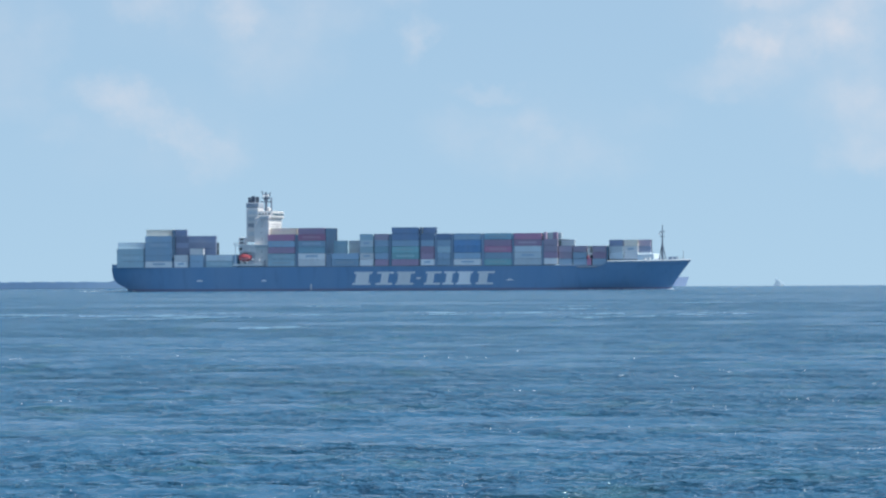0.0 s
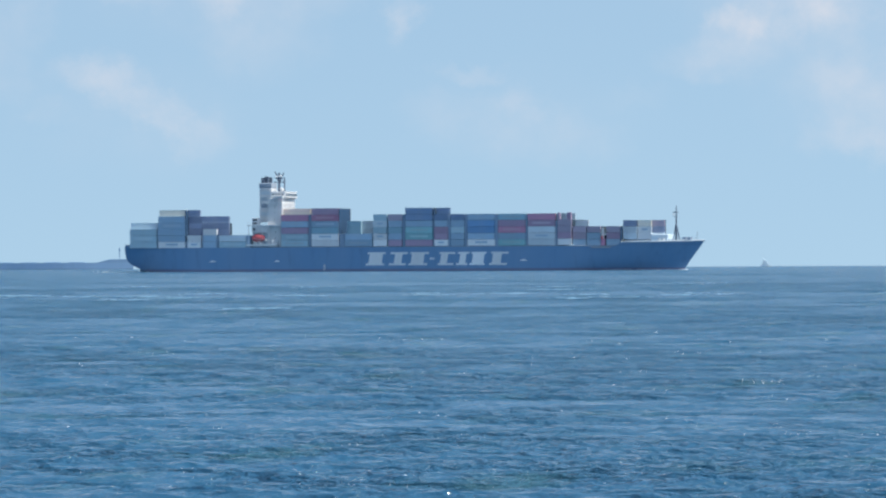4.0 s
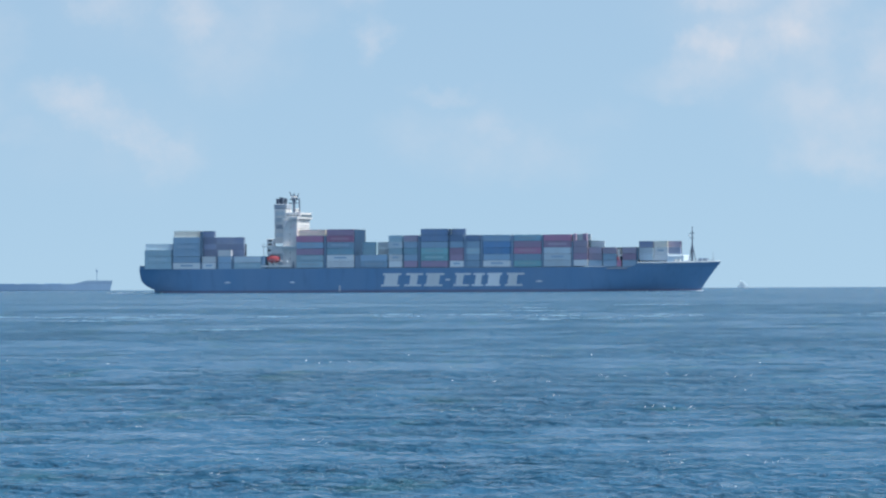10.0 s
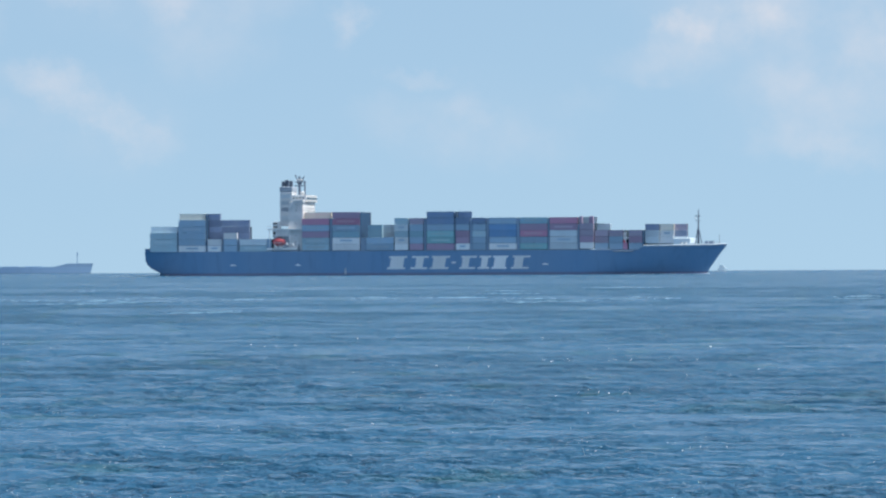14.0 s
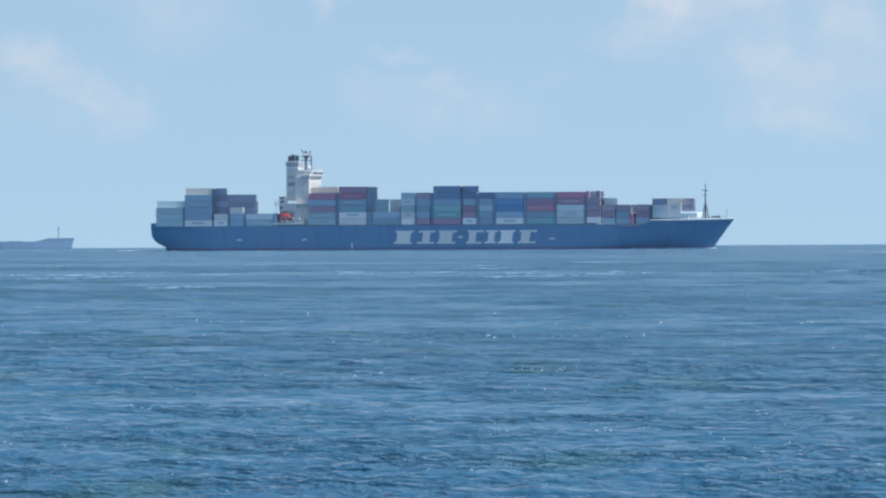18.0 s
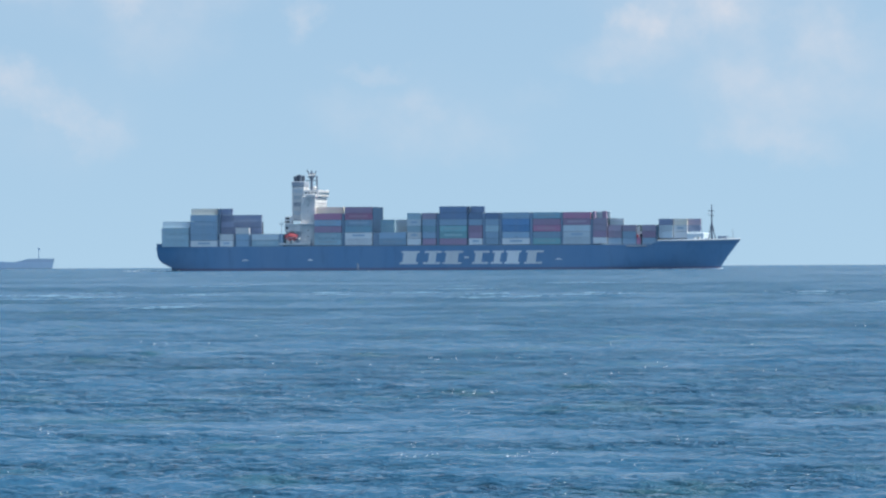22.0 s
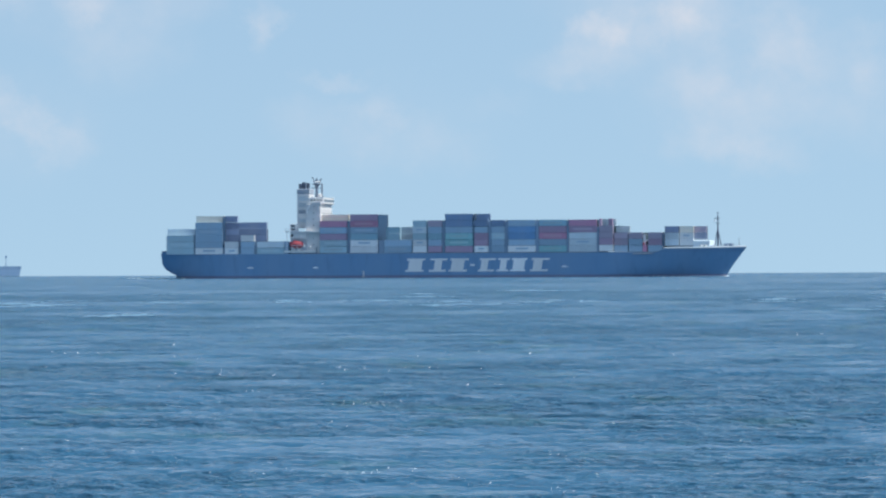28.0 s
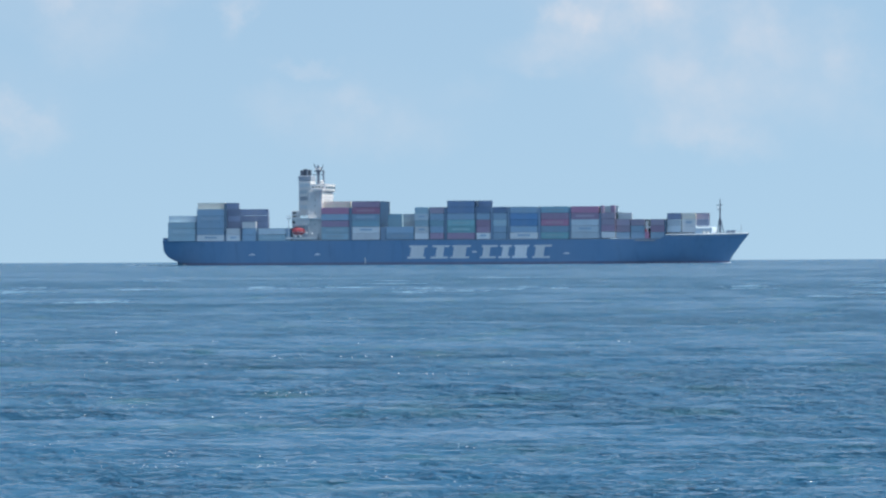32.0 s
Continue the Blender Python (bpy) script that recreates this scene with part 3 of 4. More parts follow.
def make_company_mark(ship):
    """The owner's mark as plain leaning white slabs with wider heads and feet, and one short dash."""
    y0, y1 = -HALF - 0.10, -HALF + 0.05
    low, top, edge = 2.5, 8.3, 0.85
    # from, to, then the shares of the width at which the waist begins and ends
    for a, b, p, q in ((-21.4, -12.8, 0.14, 0.84), (-11.0, -3.0, 0.28, 0.70), (-2.2, 6.6, 0.12, 0.76), (10.9, 18.4, 0.14, 0.56),
                       (19.2, 24.6, 0.24, 0.76), (25.2, 32.4, 0.14, 0.86), (34.0, 42.3, 0.14, 0.62)):
        bm = bmesh.new()
        for u, v, z0, z1 in ((0.02, 0.96, low, low + edge), (p, q, low + edge, top - edge), (0.03, 0.97, top - edge, top)):
            box(bm, a + (b - a) * u, a + (b - a) * v, y0, y1, z0, z1)
        for v in bm.verts:
            v.co.x += (v.co.z - 5.4) * 0.16
        part("hull_mark", bm, MARK, ship, "white slab of the owner's mark on the hull")
    part("hull_mark", block(7.2, 9.2, y0, y1, 5.0, 5.8), MARK, ship, "white dash of the owner's mark on the hull")


def windows(parent, x0, x1, y, z, n, w=0.9, h=0.8):
    for k in range(n):
        x = x0 + (x1 - x0) * (k + 0.5) / n
        part("window", block(x - w / 2, x + w / 2, y - 0.04, y + 0.06, z, z + h), GLASS, parent)


def make_house(ship):
    # tower block, eight decks, with deck edges and windows on the side and the front
    tower = part("deckhouse", block(-66.4, -59.8, -14.0, 14.0, DECK, 32.6, bevel=0.15), WHITE, ship, "white painted deckhouse tower")
    for k in range(1, 8):
        z = DECK + 2.75 * k
        part("deck_edge", block(-66.5, -59.55, -14.15, 14.15, z, z + 0.1), WHITE, tower)
        windows(tower, -64.6, -61.4, -14.0, z + 1.3, 1, 0.35, 0.35)
        for j in range(10):
            y = -12.6 + j * 2.8
            part("window", block(-59.82, -59.72, y - 0.3, y + 0.3, z + 1.2, z + 1.7), GLASS, tower)
    bridge = part("wheelhouse", block(-65.4, -58.6, -12.5, 12.5, 32.6, 35.3, bevel=0.2), WHITE, ship, "white wheelhouse with a dark window band")
    part("bridge_window_band", block(-58.62, -58.5, -12.0, 12.0, 33.5, 34.6), GLASS, bridge)
    windows(bridge, -64.9, -59.2, -12.5, 33.9, 4, 0.8, 0.6)
    part("roof", block(-65.5, -58.5, -12.6, 12.6, 35.3, 35.5, bevel=0.06), WHITE, bridge)
    for s in (-1, 1):
        part("bridge_wing", block(-63.5, -59.2, min(s * 12.5, s * 16.0), max(s * 12.5, s * 16.0), 32.4, 33.5, bevel=0.1), WHITE, ship)
        for x in (-66.0, -62.6):
            part("wing_brace", rod(bmesh.new(), (x, s * 14.1, 28.6), (-64.3 if x < -64 else -61.0, s * 15.7, 32.4), 0.2, sides=6), WHITE, ship)
    rail(ship, -65.2, -58.6, -12.6, 35.55)
    # lower tier that steps out aft, with the boat deck; its grey paint stands for shade
    part("lower_deckhouse", block(-73.2, -66.4, -13.7, 12.0, DECK, 20.3, bevel=0.12), BOX_MAT["pale"], ship, "lower deckhouse, greyed for the shade below the boat deck")
    hut = part("boat_deck_house", block(-73.3, -70.6, -15.0, -9.0, 20.6, 23.8, bevel=0.1), WHITE, ship, "small white house on the boat deck")
    for z in (21.0, 22.5):
        part("window", block(-72.9, -71.0, -15.06, -14.95, z, z + 0.8), GLASS, hut)
    annexe = part("boat_deck_house", block(-73.3, -65.9, -15.2, -12.1, 17.2, 20.2, bevel=0.1), WHITE, ship, "small white house under the boat deck")
    part("window", block(-72.9, -71.3, -15.26, -15.15, 18.2, 19.2), GLASS, annexe)
    part("stair_house", block(-75.7, -73.9, -15.7, -12.5, DECK + 0.13, 16.2, bevel=0.1), BOX_MAT["slate"], ship, "slate blue stair casing beside the lifeboat")
    part("boat_deck", block(-75.4, -59.6, -16.0, -12.6, 20.2, 20.6), WHITE, ship)
    for k in range(3):
        z = DECK + 1.2 + k * 3.0
        windows(ship, -72.4, -67.2, -13.7, z, 2, 0.4, 0.4)
    rail(ship, -75.3, -66.6, -15.9, 20.6)
    part("boat_deck", block(-76.0, -62.0, -16.0, -12.9, DECK + 0.6, DECK + 1.5, bevel=0.1), WHITE, ship)
    for x in (-74.6, -71.5, -68.5, -65.5):
        part("stanchion", rod(bmesh.new(), (x, -15.6, DECK + 1.4), (x, -15.6, 20.3), 0.16), WHITE, ship)
    # white balls added for the bright sunlit spots below the boat and at the rail beside it
    for x, z in ((-71.3, 1.95), (-69.3, 1.95), (-66.6, 3.3), (-63.9, 3.0)):
        part("fender", bmesh_ball((x, -16.5, DECK + z), 0.46), WHITE, ship, "round white ball added for a bright sunlit spot")
    # funnel casing and its pipes, aft of the tower
    funnel = part("funnel", block(-71.9, -66.2, -5.5, 5.5, 22.0, 37.0, bevel=0.35), WHITE, ship, "white funnel casing with grey louvres and a dark top")
    part("dark_top", block(-72.0, -66.1, -5.6, 5.6, 37.0, 39.4, bevel=0.3), GREY, funnel)
    for z, paint in ((24.6, BOX_MAT["pale"]), (28.4, GREY), (31.4, BOX_MAT["pale"]), (34.2, BOX_MAT["pale"])):
        bm = bmesh.new()
        for k in range(5):
            box(bm, -71.2, -67.0, -5.62, -5.5, z + k * 0.36, z + k * 0.36 + 0.24)
        part("louvre", bm, paint, funnel)
    for x, y, top in ((-70.8, -3.2, 41.7), (-69.8, -1.0, 42.3), (-68.6, -3.4, 42.2), (-67.5, -1.4, 41.9)):
        part("exhaust_pipe", rod(bmesh.new(), (x, y, 39.2), (x, y, top), 0.72, sides=12), DARK, funnel)
    # radar mast and the signal pole
    mast = part("radar_mast", rod(bmesh.new(), (-64.0, 0, 35.5), (-64.0, 0, 44.0), 0.62, 0.4, 10), DARK, ship, "dark radar mast on the wheelhouse")
    for z, w in ((39.6, 2.4), (41.2, 2.0), (42.6, 1.5)):
        part("yard", block(-64.0 - w, -64.0 + w, -0.25, 0.25, z, z + 0.4), DARK, mast)
    part("radar_scanner", block(-65.4, -62.6, -0.5, 0.5, 42.0, 42.8, bevel=0.2), WHITE, mast)
    part("aerial", rod(bmesh.new(), (-64.4, 0, 40.2), (-65.9, 0, 44.6), 0.24), DARK, mast)
    part("aerial", rod(bmesh.new(), (-63.6, 0, 40.2), (-61.9, 0, 44.0), 0.24), DARK, mast)
    part("signal_pole", rod(bmesh.new(), (-62.0, 2, 35.5), (-62.0, 2, 41.9), 0.36, 0.28), DARK, ship)
    part("dome", bmesh_ball((-61.5, -6.0, 36.4), 0.9), WHITE, ship, "white satellite dome")


def bmesh_ball(at, r):
    bm = bmesh.new()
    bmesh.ops.create_uvsphere(bm, u_segments=14, v_segments=9, radius=r)
    bmesh.ops.translate(bm, verts=bm.verts, vec=at)
    for f in bm.faces:
        f.smooth = True
    return bm


def make_lifeboat():
    boat = new("lifeboat")
    bm = bmesh.new()
    n, ring = 14, []
    for i in range(n + 1):
        u = i / n
        x = -2.9 + 5.8 * u
        fat = max(0.02, math.sin(math.pi * min(0.985, max(0.015, u)))) ** 0.45
        row = []
        for k in range(12):
            a = 2 * math.pi * k / 12
            y, z = 1.3 * fat * math.cos(a), 1.75 * math.sin(a) * (fat if math.sin(a) < 0 else 0.55 + 0.45 * fat)
            row.append(bm.verts.new((x, y, z + 1.75)))
        ring.append(row)
    for i in range(n):
        for k in range(12):
            f = bm.faces.new([ring[i][k], ring[i + 1][k], ring[i + 1][(k + 1) % 12], ring[i][(k + 1) % 12]])
            f.smooth = True
    bm.faces.new(ring[0]), bm.faces.new(ring[-1][::-1])
    part("shell", bm, ORANGE, boat)
    part("canopy_hatch", block(-1.5, -0.2, -0.7, 0.7, 3.1, 3.75, bevel=0.15), ORANGE, boat)
    for x in (-0.9, 0.3, 1.4):
        part("porthole", block(x - 0.2, x + 0.2, -1.36, -1.0, 1.75, 2.05), GLASS, boat)
    for x in (-1.7, 0.4):
        part("cradle", block(x - 0.45, x + 0.45, -1.5, 1.2, 0.0, 0.55, bevel=0.08), WHITE, boat)
    part("fender", block(-2.5, 2.5, -1.42, 1.42, 1.35, 1.5), WHITE, boat)
    return tagged(boat, "orange-red enclosed lifeboat in white davits beside the deckhouse", "lifeboat")


def make_bow_gear(ship):
    mast = part("foremast", rod(bmesh.new(), (114.7, 0, 12.6), (114.7, 0, 28.3), 0.5, 0.16, 10), DARK, ship, "dark foremast on the forecastle")
    part("platform", block(113.7, 115.7, -0.8, 0.8, 23.2, 23.4), DARK, mast)
    part("yard", block(113.2, 115.8, -0.15, 0.15, 25.2, 25.5), DARK, mast)
    part("mast_light", block(113.2, 113.9, -0.3, 0.3, 24.0, 24.6, bevel=0.1), WHITE, mast)
    bm = rod(bmesh.new(), (113.2, 0, 12.6), (114.4, 0, 19.5), 0.22)
    rod(bm, (116.4, 0, 12.6), (114.9, 0, 19.5), 0.22)
    part("strut", bm, DARK, mast)
    part("breakwater", block(104.8, 112.4, -9.3, 9.3, 12.5, 15.7, bevel=0.3), BOX_MAT["pale"], ship, "pale grey breakwater ahead of the boxes")
    for x in (118.5, 120.6):
        bm = rod(bmesh.new(), (x, -2.2, 13.6), (x, 2.2, 13.6), 0.7, sides=12)
        box(bm, x - 0.8, x + 0.8, -2.4, -2.1, 12.6, 14.3)
        box(bm, x - 0.8, x + 0.8, 2.1, 2.4, 12.6, 14.3)
        part("windlass", bm, GREY, ship)
    part("jackstaff", rod(bmesh.new(), (124.0, 0, 12.8), (124.0, 0, 17.0), 0.1, sides=6), RAIL, ship)
    for x in (108.6, 110.4):
        y = 0.6 - ship_breadth(x, 0, 12.4)
        part("vent_head", rod(bmesh.new(), (x, y, 12.35), (x, y, 13.8), 0.6, 0.5, 10), WHITE, ship)
    # grey bar added in place of a teal highlight at the deck edge
    part("gangway", block(79.0, 88.0, -16.3, -15.7, 9.7, 10.3, bevel=0.1), GREY, ship, "grey bar added for a teal highlight at the deck edge")
    # small white deck crane between the forward stacks, with its orange base
    part("crane_post", block(83.7, 84.8, -14.6, -13.9, 10.9, 18.4), WHITE, ship)
    part("crane_arm", block(83.9, 85.7, -14.5, -14.0, 15.4, 16.1), WHITE, ship)
    part("crane_base", block(83.4, 85.3, -14.9, -13.5, 10.9, 13.7, bevel=0.1), BOX_MAT["red"], ship)
    part("crane_cab", block(83.5, 84.3, -15.3, -14.5, 13.7, 14.9, bevel=0.1), ORANGE, ship)


def make_bow_wave():
    bm = bmesh.new()
    rng = random.Random(3)
    for side in (-1, 1):
        for i in range(70):
            u = rng.random() ** 2
            x = 119.0 - 36 * u
            y = side * (ship_breadth(min(x, 118), 0, 0.3) + 0.1 + rng.random() * (0.4 + 1.6 * u))
            r = rng.uniform(0.2, 0.5) * (1.0 - 0.5 * u)
            got = bmesh.ops.create_icosphere(bm, subdivisions=1, radius=r)
            bmesh.ops.scale(bm, vec=(2.4, 1.0, 0.45), verts=got["verts"])
            bmesh.ops.translate(bm, vec=(x, y, 0.05), verts=got["verts"])
    for i in range(60):
        u = rng.random()
        got = bmesh.ops.create_icosphere(bm, subdivisions=1, radius=rng.uniform(0.15, 0.5) * (1 - 0.6 * u))
        bmesh.ops.scale(bm, vec=(2.2, 1.4, 0.5), verts=got["verts"])
        bmesh.ops.translate(bm, vec=(-123 - 26 * u, rng.uniform(-7, 7), 0.06), verts=got["verts"])
    foam = part("wake_foam", bm, FOAM_GLINT)
    return tagged(foam, "thin white foam along the waterline and in the wake", "foam", kind="stuff")


# ---- containers ----
TIER, ROW = 2.82, 2.5
_boxes = {}


def container_meshes(length, colour):
    """Named meshes of one container: corner-post frame, two corrugated sides, roof, floor, front wall, two door leaves."""
    key = (length, colour)
    if key in _boxes:
        return _boxes[key]
    h, w = 2.74, 2.44
    out = []

    def keep(name, bm):
        me = bpy.data.meshes.new(name)
        bm.to_mesh(me), bm.free()
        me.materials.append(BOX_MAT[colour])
        out.append((name, me))

    bm = bmesh.new()
    for x in (0.0, length - 0.16):
        for y in (-w / 2, w / 2 - 0.16):
            box(bm, x, x + 0.16, y, y + 0.16, 0, h)
    for y in (-w / 2, w / 2 - 0.12):
        for z in (0.0, h - 0.13):
            box(bm, 0.16, length - 0.16, y, y + 0.12, z, z + 0.13)
    for x in (0.0, length - 0.12):
        for z in (0.0, h - 0.13):
            box(bm, x, x + 0.12, -w / 2 + 0.16, w / 2 - 0.16, z, z + 0.13)
    keep("frame", bm)
    n = max(10, round((length - 0.32) / 0.55))
    step = (length - 0.32) / n
    prof = []
    for k in range(n):
        x = 0.16 + k * step
        prof += [(x, 0.075), (x + step * 0.35, 0.075), (x + step * 0.5, 0.04), (x + step * 0.85, 0.04)]
    prof.append((length - 0.16, 0.075))
    for s in (-1, 1):
        bm = bmesh.new()
        lo = [bm.verts.new((x, s * (w / 2 - d), 0.13)) for x, d in prof]
        hi = [bm.verts.new((x, s * (w / 2 - d), h - 0.13)) for x, d in prof]
        for i in range(len(prof) - 1):
            q = [lo[i], lo[i + 1], hi[i + 1], hi[i]]
            bm.faces.new(q if s < 0 else q[::-1])
        keep("side_panel", bm)
    keep("roof", block(0.06, length - 0.06, -w / 2 + 0.05, w / 2 - 0.05, h - 0.08, h - 0.03))
    keep("floor_pan", block(0.06, length - 0.06, -w / 2 + 0.05, w / 2 - 0.05, 0.04, 0.1))
    keep("end_wall", block(0.03, 0.08, -w / 2 + 0.1, w / 2 - 0.1, 0.1, h - 0.1))
    x = length - 0.09
    for y0, y1 in ((-1.06, -0.02), (0.02, 1.06)):
        bm = block(x, x + 0.05, y0, y1, 0.14, h - 0.14)
        for y in (y0 + 0.25, y1 - 0.25):
            box(bm, x + 0.04, x + 0.1, y - 0.03, y + 0.03, 0.2, h - 0.2)
        keep("door_leaf", bm)
    _boxes[key] = out
    return out


def add_container(x, y, z, length, colour, stripe=False):
    thing = new("container")
    for name, me in container_meshes(length, colour):
        new(name, me).parent = thing
    if stripe:
        # unreadable line of writing: a plain bar
        a, b, z0, z1 = (0.28, 0.72, 1.2, 1.85) if colour not in LINE_MAT else (0.16, 0.84, 1.0, 1.9)
        part("marking", block(length * a, length * b, -1.30, -1.18, z0, z1), LINE_MAT.get(colour, BOX_MAT["slate"]), thing)
    size = "forty-foot" if length > 10 else "twenty-foot"
    tagged(thing, f"{BOX_WORDS[colour]} {size} corrugated steel shipping container stacked on deck", "container", "containers on the ship")
    return carried_by(thing, Matrix.Translation((x, y, z)), SHIP_ROWS)


# columns of the outer row: aft end, length, base height, colours from the bottom up
L40, L20 = 12.19, 6.06
COLUMNS = [
    (-128.6, L40, 10.6, "teal teal teal"), (-115.6, L40, 10.6, "white slate slate slate slate"), (-102.4, L20, 10.6, "white white"),
    (-95.2, L20, 10.6, "slate slate bright"), (-88.0, L40, 10.6, "teal pale"),
    (-59.8, L40, 11.0, "teal teal maroon slate red"), (-46.1, L40, 11.0, "white white dteal slate red maroon"),
    (-30.9, L40, 11.0, "slate slate"), (-18.2, L20, 11.0, "white white teal pale teal"), (-11.4, L20, 11.0, "maroon slate dteal slate brown"),
    (-3.8, L40, 11.0, "maroon green green slate navy navy"), (9.2, L20, 11.0, "white maroon maroon slate navy"),
    (16.6, L20, 11.0, "slate slate teal slate navy"), (24.1, L40, 11.0, "white slate blue blue slate"),
    (37.8, L40, 11.0, "green slate red maroon dteal"), (51.1, L40, 11.0, "pale pale pale maroon red"),
    (64.4, L20, 11.2, "white maroon brown brown"), (70.8, L20, 10.9, "slate brown brown"),
    (77.2, L20, 10.9, "slate slate brown"), (85.9, L20, 10.9, "slate maroon brown"),
]
MARKED = {(-115.6, 0), (-102.4, 0), (-18.2, 1), (9.2, 0), (24.1, 0), (-46.1, 1), (-128.6, 1), (-115.6, 3), (-88.0, 0), (-59.8, 0), (-59.8, 1), (-59.8, 3),
          (-46.1, 3), (-46.1, 4), (-30.9, 0), (-18.2, 3), (-3.8, 1), (-3.8, 2), (16.6, 2), (37.8, 0), (37.8, 2), (37.8, 4), (51.1, 3), (51.1, 1)}
# boxes of inner rows that stand clear of the outer one: aft end, row, tier from, tier to, length, base, colour
CLEAR = [
    (-128.6, 1, 3, 4, L40, 10.6, "pale"), (-115.6, 1, 5, 6, L40, 10.6, "cream"), (-102.9, 2, 1, 5, L20, 10.6, "plum"),
    (-103.9, 2, 5, 6, L20, 10.6, "plum"), (-96.8, 2, 1, 5, L40, 10.6, "plum"), (-59.8, 2, 5, 6, L40, 11.0, "cream"),
    (-24.6, 3, 2, 4, L20, 11.0, "pale"), (-30.9, 2, 2, 4, L20, 11.0, "dteal"), (-18.2, 2, 4, 5, L20, 11.0, "slate"),
    (9.2, 2, 5, 6, L20, 11.0, "navy"), (70.8, 3, 3, 4, L20, 10.9, "pale"), (64.0, 5, 4, 5, L20, 11.2, "pale"),
]
INNER = [   # blocks deep in the stacks: aft end, length, base, tiers, rows from, to
    (-128.6, L40, 10.6, 3, 1, 12), (-115.6, L40, 10.6, 5, 1, 12), (-102.4, L20, 10.6, 4, 5, 12), (-95.2, L20, 10.6, 4, 5, 12),
    (-88.0, L40, 10.6, 2, 1, 11), (-59.8, L40, 11.0, 5, 1, 12), (-46.1, L40, 11.0, 6, 1, 10), (-30.9, L40, 11.0, 2, 1, 12),
    (-18.2, L20, 11.0, 4, 1, 12), (-11.4, L20, 11.0, 5, 1, 12), (-3.8, L40, 11.0, 6, 1, 10), (9.2, L20, 11.0, 5, 1, 12),
    (16.6, L20, 11.0, 5, 1, 12), (24.1, L40, 11.0, 5, 1, 12), (37.8, L40, 11.0, 5, 1, 12), (51.1, L40, 11.0, 5, 1, 12),
    (64.4, L20, 11.2, 4, 1, 12), (70.8, L20, 10.9, 3, 1, 11), (77.2, L20, 10.9, 3, 1, 11), (85.9, L20, 10.9, 3, 1, 9),
]
BOWS = [(92.6, -9.0, "pale pale plum"), (99.0, -8.0, "white white cream"), (104.3, -5.5, "pale plum brown")]


def make_cargo():
    for x, length, base, colours in COLUMNS:
        for k, c in enumerate(colours.split()):
            y = -15.0 if x < 70 else -13.6
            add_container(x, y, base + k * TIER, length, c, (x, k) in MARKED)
    for x, row, a, b, length, base, c in CLEAR:
        for k in range(a, b):
            add_container(x, -15.0 + ROW * row, base + k * TIER, length, c)
    for x, y, colours in BOWS:
        for k, c in enumerate(colours.split()):
            add_container(x, y, 13.5 + k * TIER, L20, c, (x, k) == (99.0, 1))
    for x, length, base, tiers, r0, r1 in INNER:
        bm = bmesh.new()
        for r in range(r0, r1 + 1):
            y = -15.0 + ROW * r
            if x > 70 and abs(y) > 13:
                continue
            for k in range(tiers):
                box(bm, x, x + length, y - 1.2, y + 1.2, base + k * TIER, base + k * TIER + 2.7)
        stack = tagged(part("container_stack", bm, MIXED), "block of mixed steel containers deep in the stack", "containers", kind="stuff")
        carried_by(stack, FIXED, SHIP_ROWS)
    for x, y, colours in BOWS:
        bm = bmesh.new()
        for r in range(1, 4 if x < 103 else 2):
            for k in range(3):
                box(bm, x, x + L20, y + ROW * r - 1.2, y + ROW * r + 1.2, 13.5 + k * TIER, 13.5 + k * TIER + 2.7)
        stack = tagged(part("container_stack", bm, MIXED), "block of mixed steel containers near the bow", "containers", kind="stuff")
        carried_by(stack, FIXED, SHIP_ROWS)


def make_ship():
    ship = new("container_ship")
    tagged(ship, "navy blue container ship, loaded, with a white deckhouse aft", "container ship")
    make_hull(ship)
    make_company_mark(ship)
    make_house(ship)
    make_bow_gear(ship)
    carried_by(ship, FIXED, SHIP_ROWS)
    carried_by(make_lifeboat(), Matrix.Translation((-70.2, -15.4, DECK + 2.3)), SHIP_ROWS)
    carried_by(make_bow_wave(), FIXED, SHIP_ROWS)
    make_cargo()


make_ship()

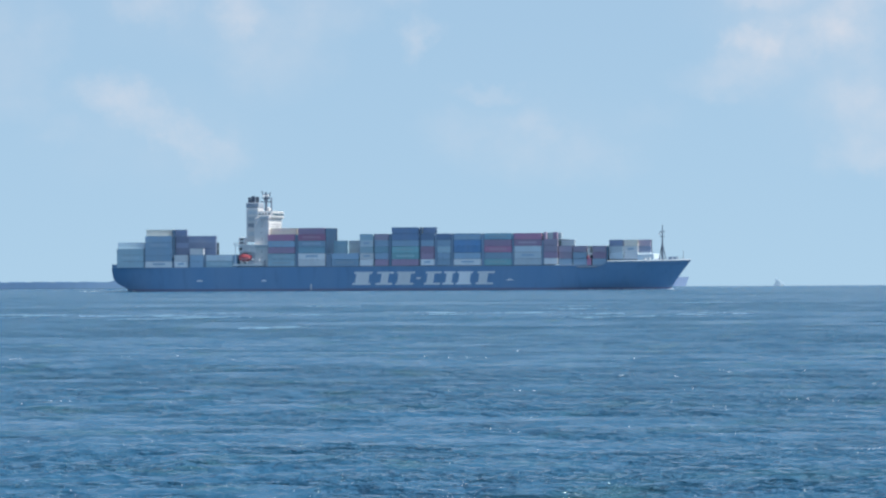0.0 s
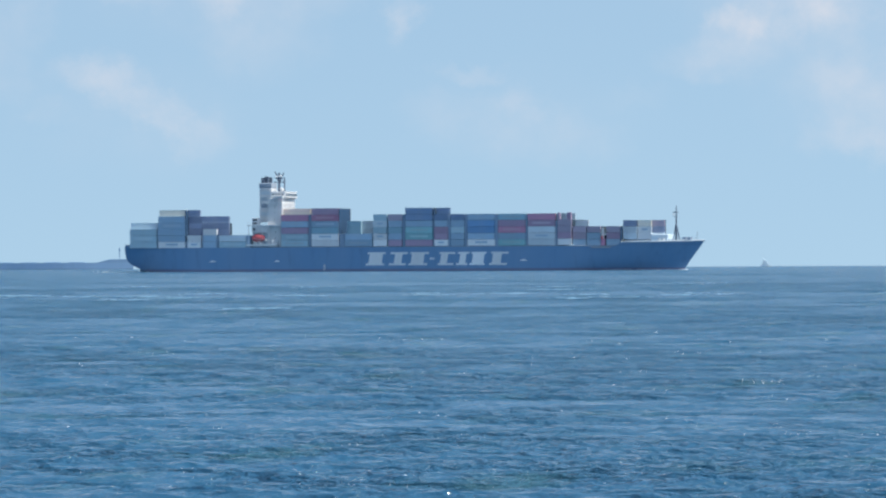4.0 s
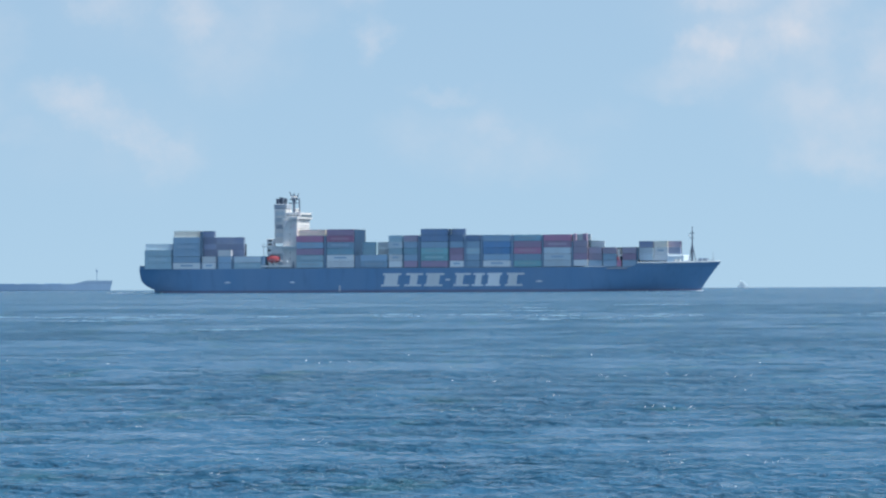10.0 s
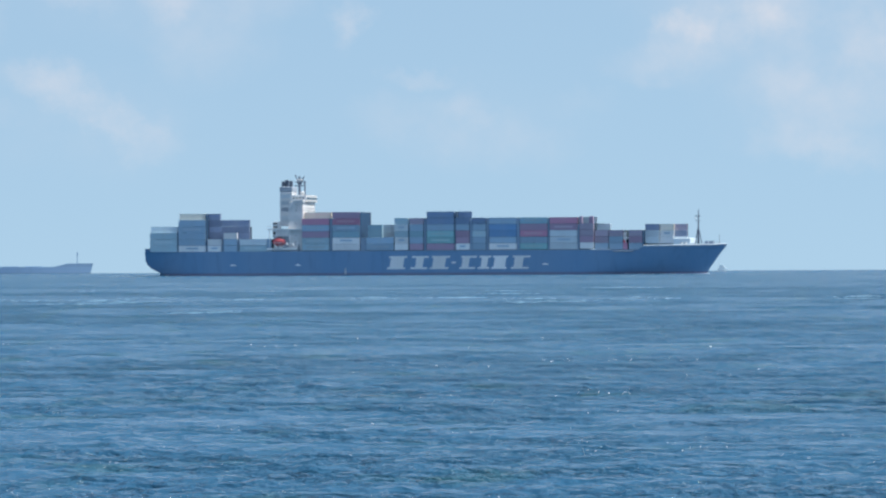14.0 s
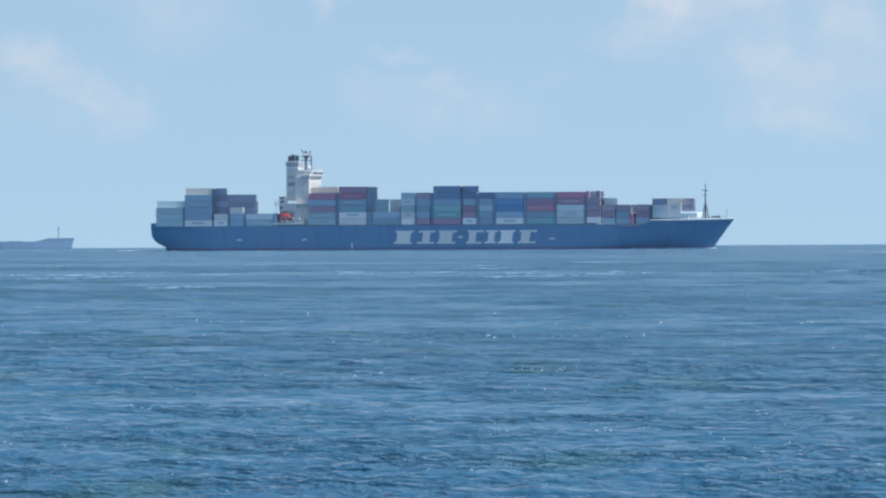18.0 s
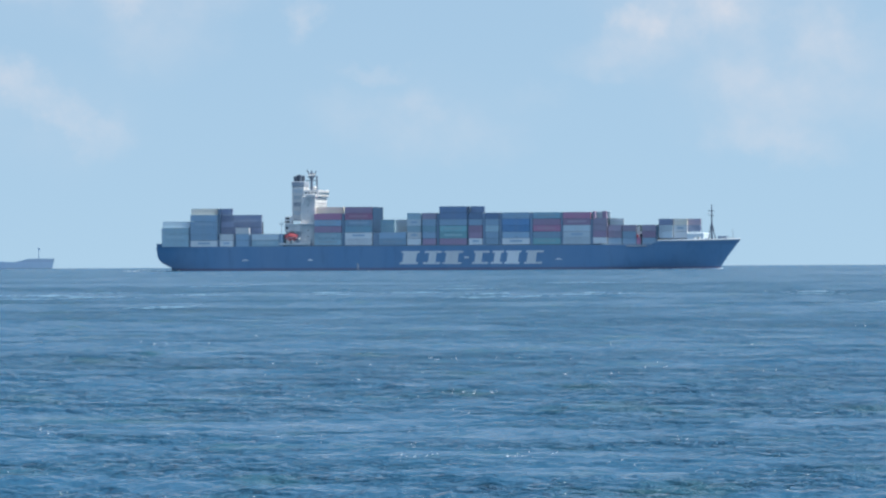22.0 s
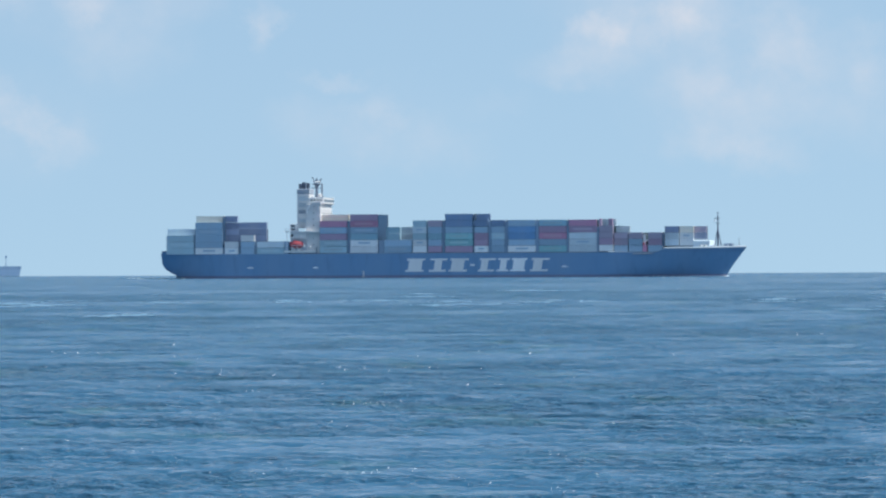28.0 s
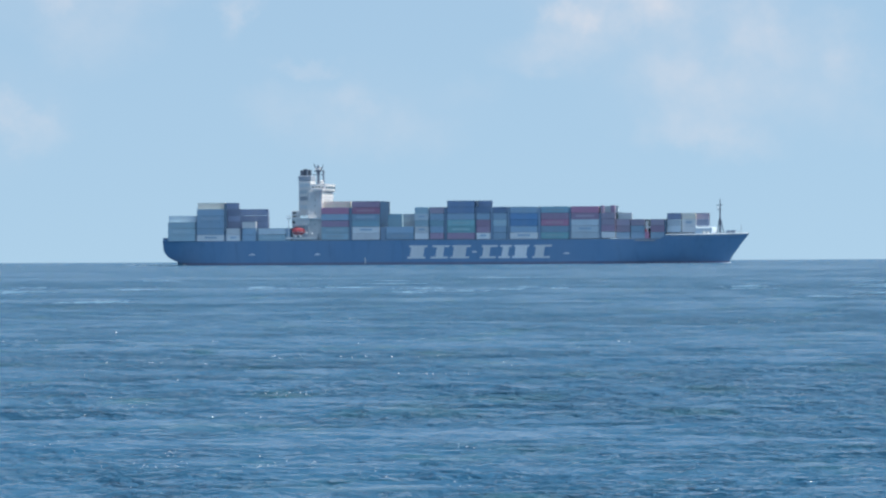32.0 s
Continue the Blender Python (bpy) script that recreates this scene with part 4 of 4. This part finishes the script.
# ---- far ships ----


def make_barge():
    barge = new("bulk_carrier")
    tagged(barge, "long low grey-blue laden bulk carrier on the horizon", "cargo ship")
    half = 13.0

    def fwd(z):
        return 1.5 * z / 6.0 - 1.5

    def breadth(x, u, z):
        bow = max(0.0, (x + 64) / (fwd(z) + 64.001))
        return half * (1 - bow ** 1.8) * (1 - 0.3 * max(0.0, (-168 - x) / 17) ** 2)

    part("hull", lofted([0.6, 2, 3.5, 4.9], lambda z: -184.0 + 0 * z, fwd, breadth, 40), FARBLUE, barge)
    part("boot_topping", lofted([-3, -1, 0.6], lambda z: -184.0 + 0 * z, fwd, breadth, 40), FARBLUE, barge)
    part("forecastle", lofted([4.9, 6.2, 7.2], lambda z: -27.0 + 4.0 * (z - 4.9), fwd, breadth, 24), FARBLUE, barge)
    for k in range(7):
        part("hatch_cover", block(-150 + k * 17, -138 + k * 17, -8, 8, 4.9, 5.25, bevel=0.1), FARBLUE, barge)
    mast = part("foremast", rod(bmesh.new(), (-11, 0, 7.0), (-11, 0, 15.6), 0.3, 0.18), FARBLUE, barge)
    part("mast_light", block(-11.5, -10.4, -0.4, 0.4, 13.2, 14.6), FARBLUE, mast)
    part("deckhouse", block(-180, -166, -11, 11, 4.9, 22, bevel=0.3), FARPALE, barge)
    part("funnel", block(-183, -180.2, -3, 3, 4.9, 25, bevel=0.3), FARBLUE, barge)
    return carried_by(barge, FIXED, line_rows(-260.5, 4880.0, 0.0, 0.0, 0.72, 0.0))


def make_far_ship(name, label, length, x, y, vx, heading, paint):
    ship = new(name)
    tagged(ship, label, "ship")
    s = length / 60.0

    def fwd(z):
        return length / 2 + 3.0 * s * z / 8

    def breadth(bx, u, z):
        bow = max(0.0, (bx - length * 0.2) / (fwd(z) - length * 0.2))
        return 6 * s * (1 - bow ** 2.2)

    part("hull", lofted([-2, 0.5, 3 * s, 5 * s, 6.5 * s], lambda z: -length / 2 - 0.2 * z, fwd, breadth, 24), paint, ship)
    part("deckhouse", block(-6 * s, 6 * s, -5 * s, 5 * s, 6.5 * s, 11 * s, bevel=0.3), paint, ship)
    part("bridge", block(-3 * s, 4 * s, -4 * s, 4 * s, 11 * s, 13.5 * s, bevel=0.3), paint, ship)
    part("mast", rod(bmesh.new(), (0, 0, 13.4 * s), (0, 0, 17 * s), 0.4 * s, 0.2 * s), paint, ship)
    part("bow_mast", rod(bmesh.new(), (length * 0.4, 0, 6 * s), (length * 0.4, 0, 11 * s), 0.3 * s), paint, ship)
    return carried_by(ship, FIXED, line_rows(x, y, 0.0, heading, vx, 0.0))


make_barge()
make_far_ship("small_vessel", "small pale blue vessel in the haze on the horizon", 62.0, 94.0, 4860.0, 0.6, 0.0, FARPALE)


def make_pilot_boat():
    """A short high-sided boat with a stepped wheelhouse, a leaning mast and a low stern."""
    boat = tagged(new("pilot_boat"), "tiny pale grey boat in the haze on the horizon", "boat")

    def fwd(z):
        return 3.4 + 0.4 * z

    def breadth(x, u, z):
        return 1.7 * (1 - max(0.0, (x - 0.4) / (fwd(z) - 0.4)) ** 2)

    part("hull", lofted([-0.8, 0.2, 0.9, 1.5], lambda z: -3.6 - 0.1 * z, fwd, breadth, 16), HAZY, boat)
    cabin = part("wheelhouse", block(-2.4, 1.2, -1.2, 1.2, 1.5, 3.4, bevel=0.15), HAZY, boat)
    part("roof", block(-2.1, 0.2, -1.1, 1.1, 3.4, 4.3, bevel=0.2), HAZY, cabin)
    part("mast", rod(bmesh.new(), (-1.7, 0, 4.2), (-2.1, 0, 5.9), 0.28, 0.16), HAZY, boat)
    part("stay", rod(bmesh.new(), (-1.8, 0, 5.4), (2.6, 0, 1.6), 0.14, 0.14), HAZY, boat)
    return carried_by(boat, FIXED, line_rows(193.5, 4900.0, 0.0, 0.0, 0.62, 0.0))


make_pilot_boat()


def motions():
    for thing, place, rows in MOVERS:
        walk(thing, [(t, m @ place) for t, m in rows])


motions()
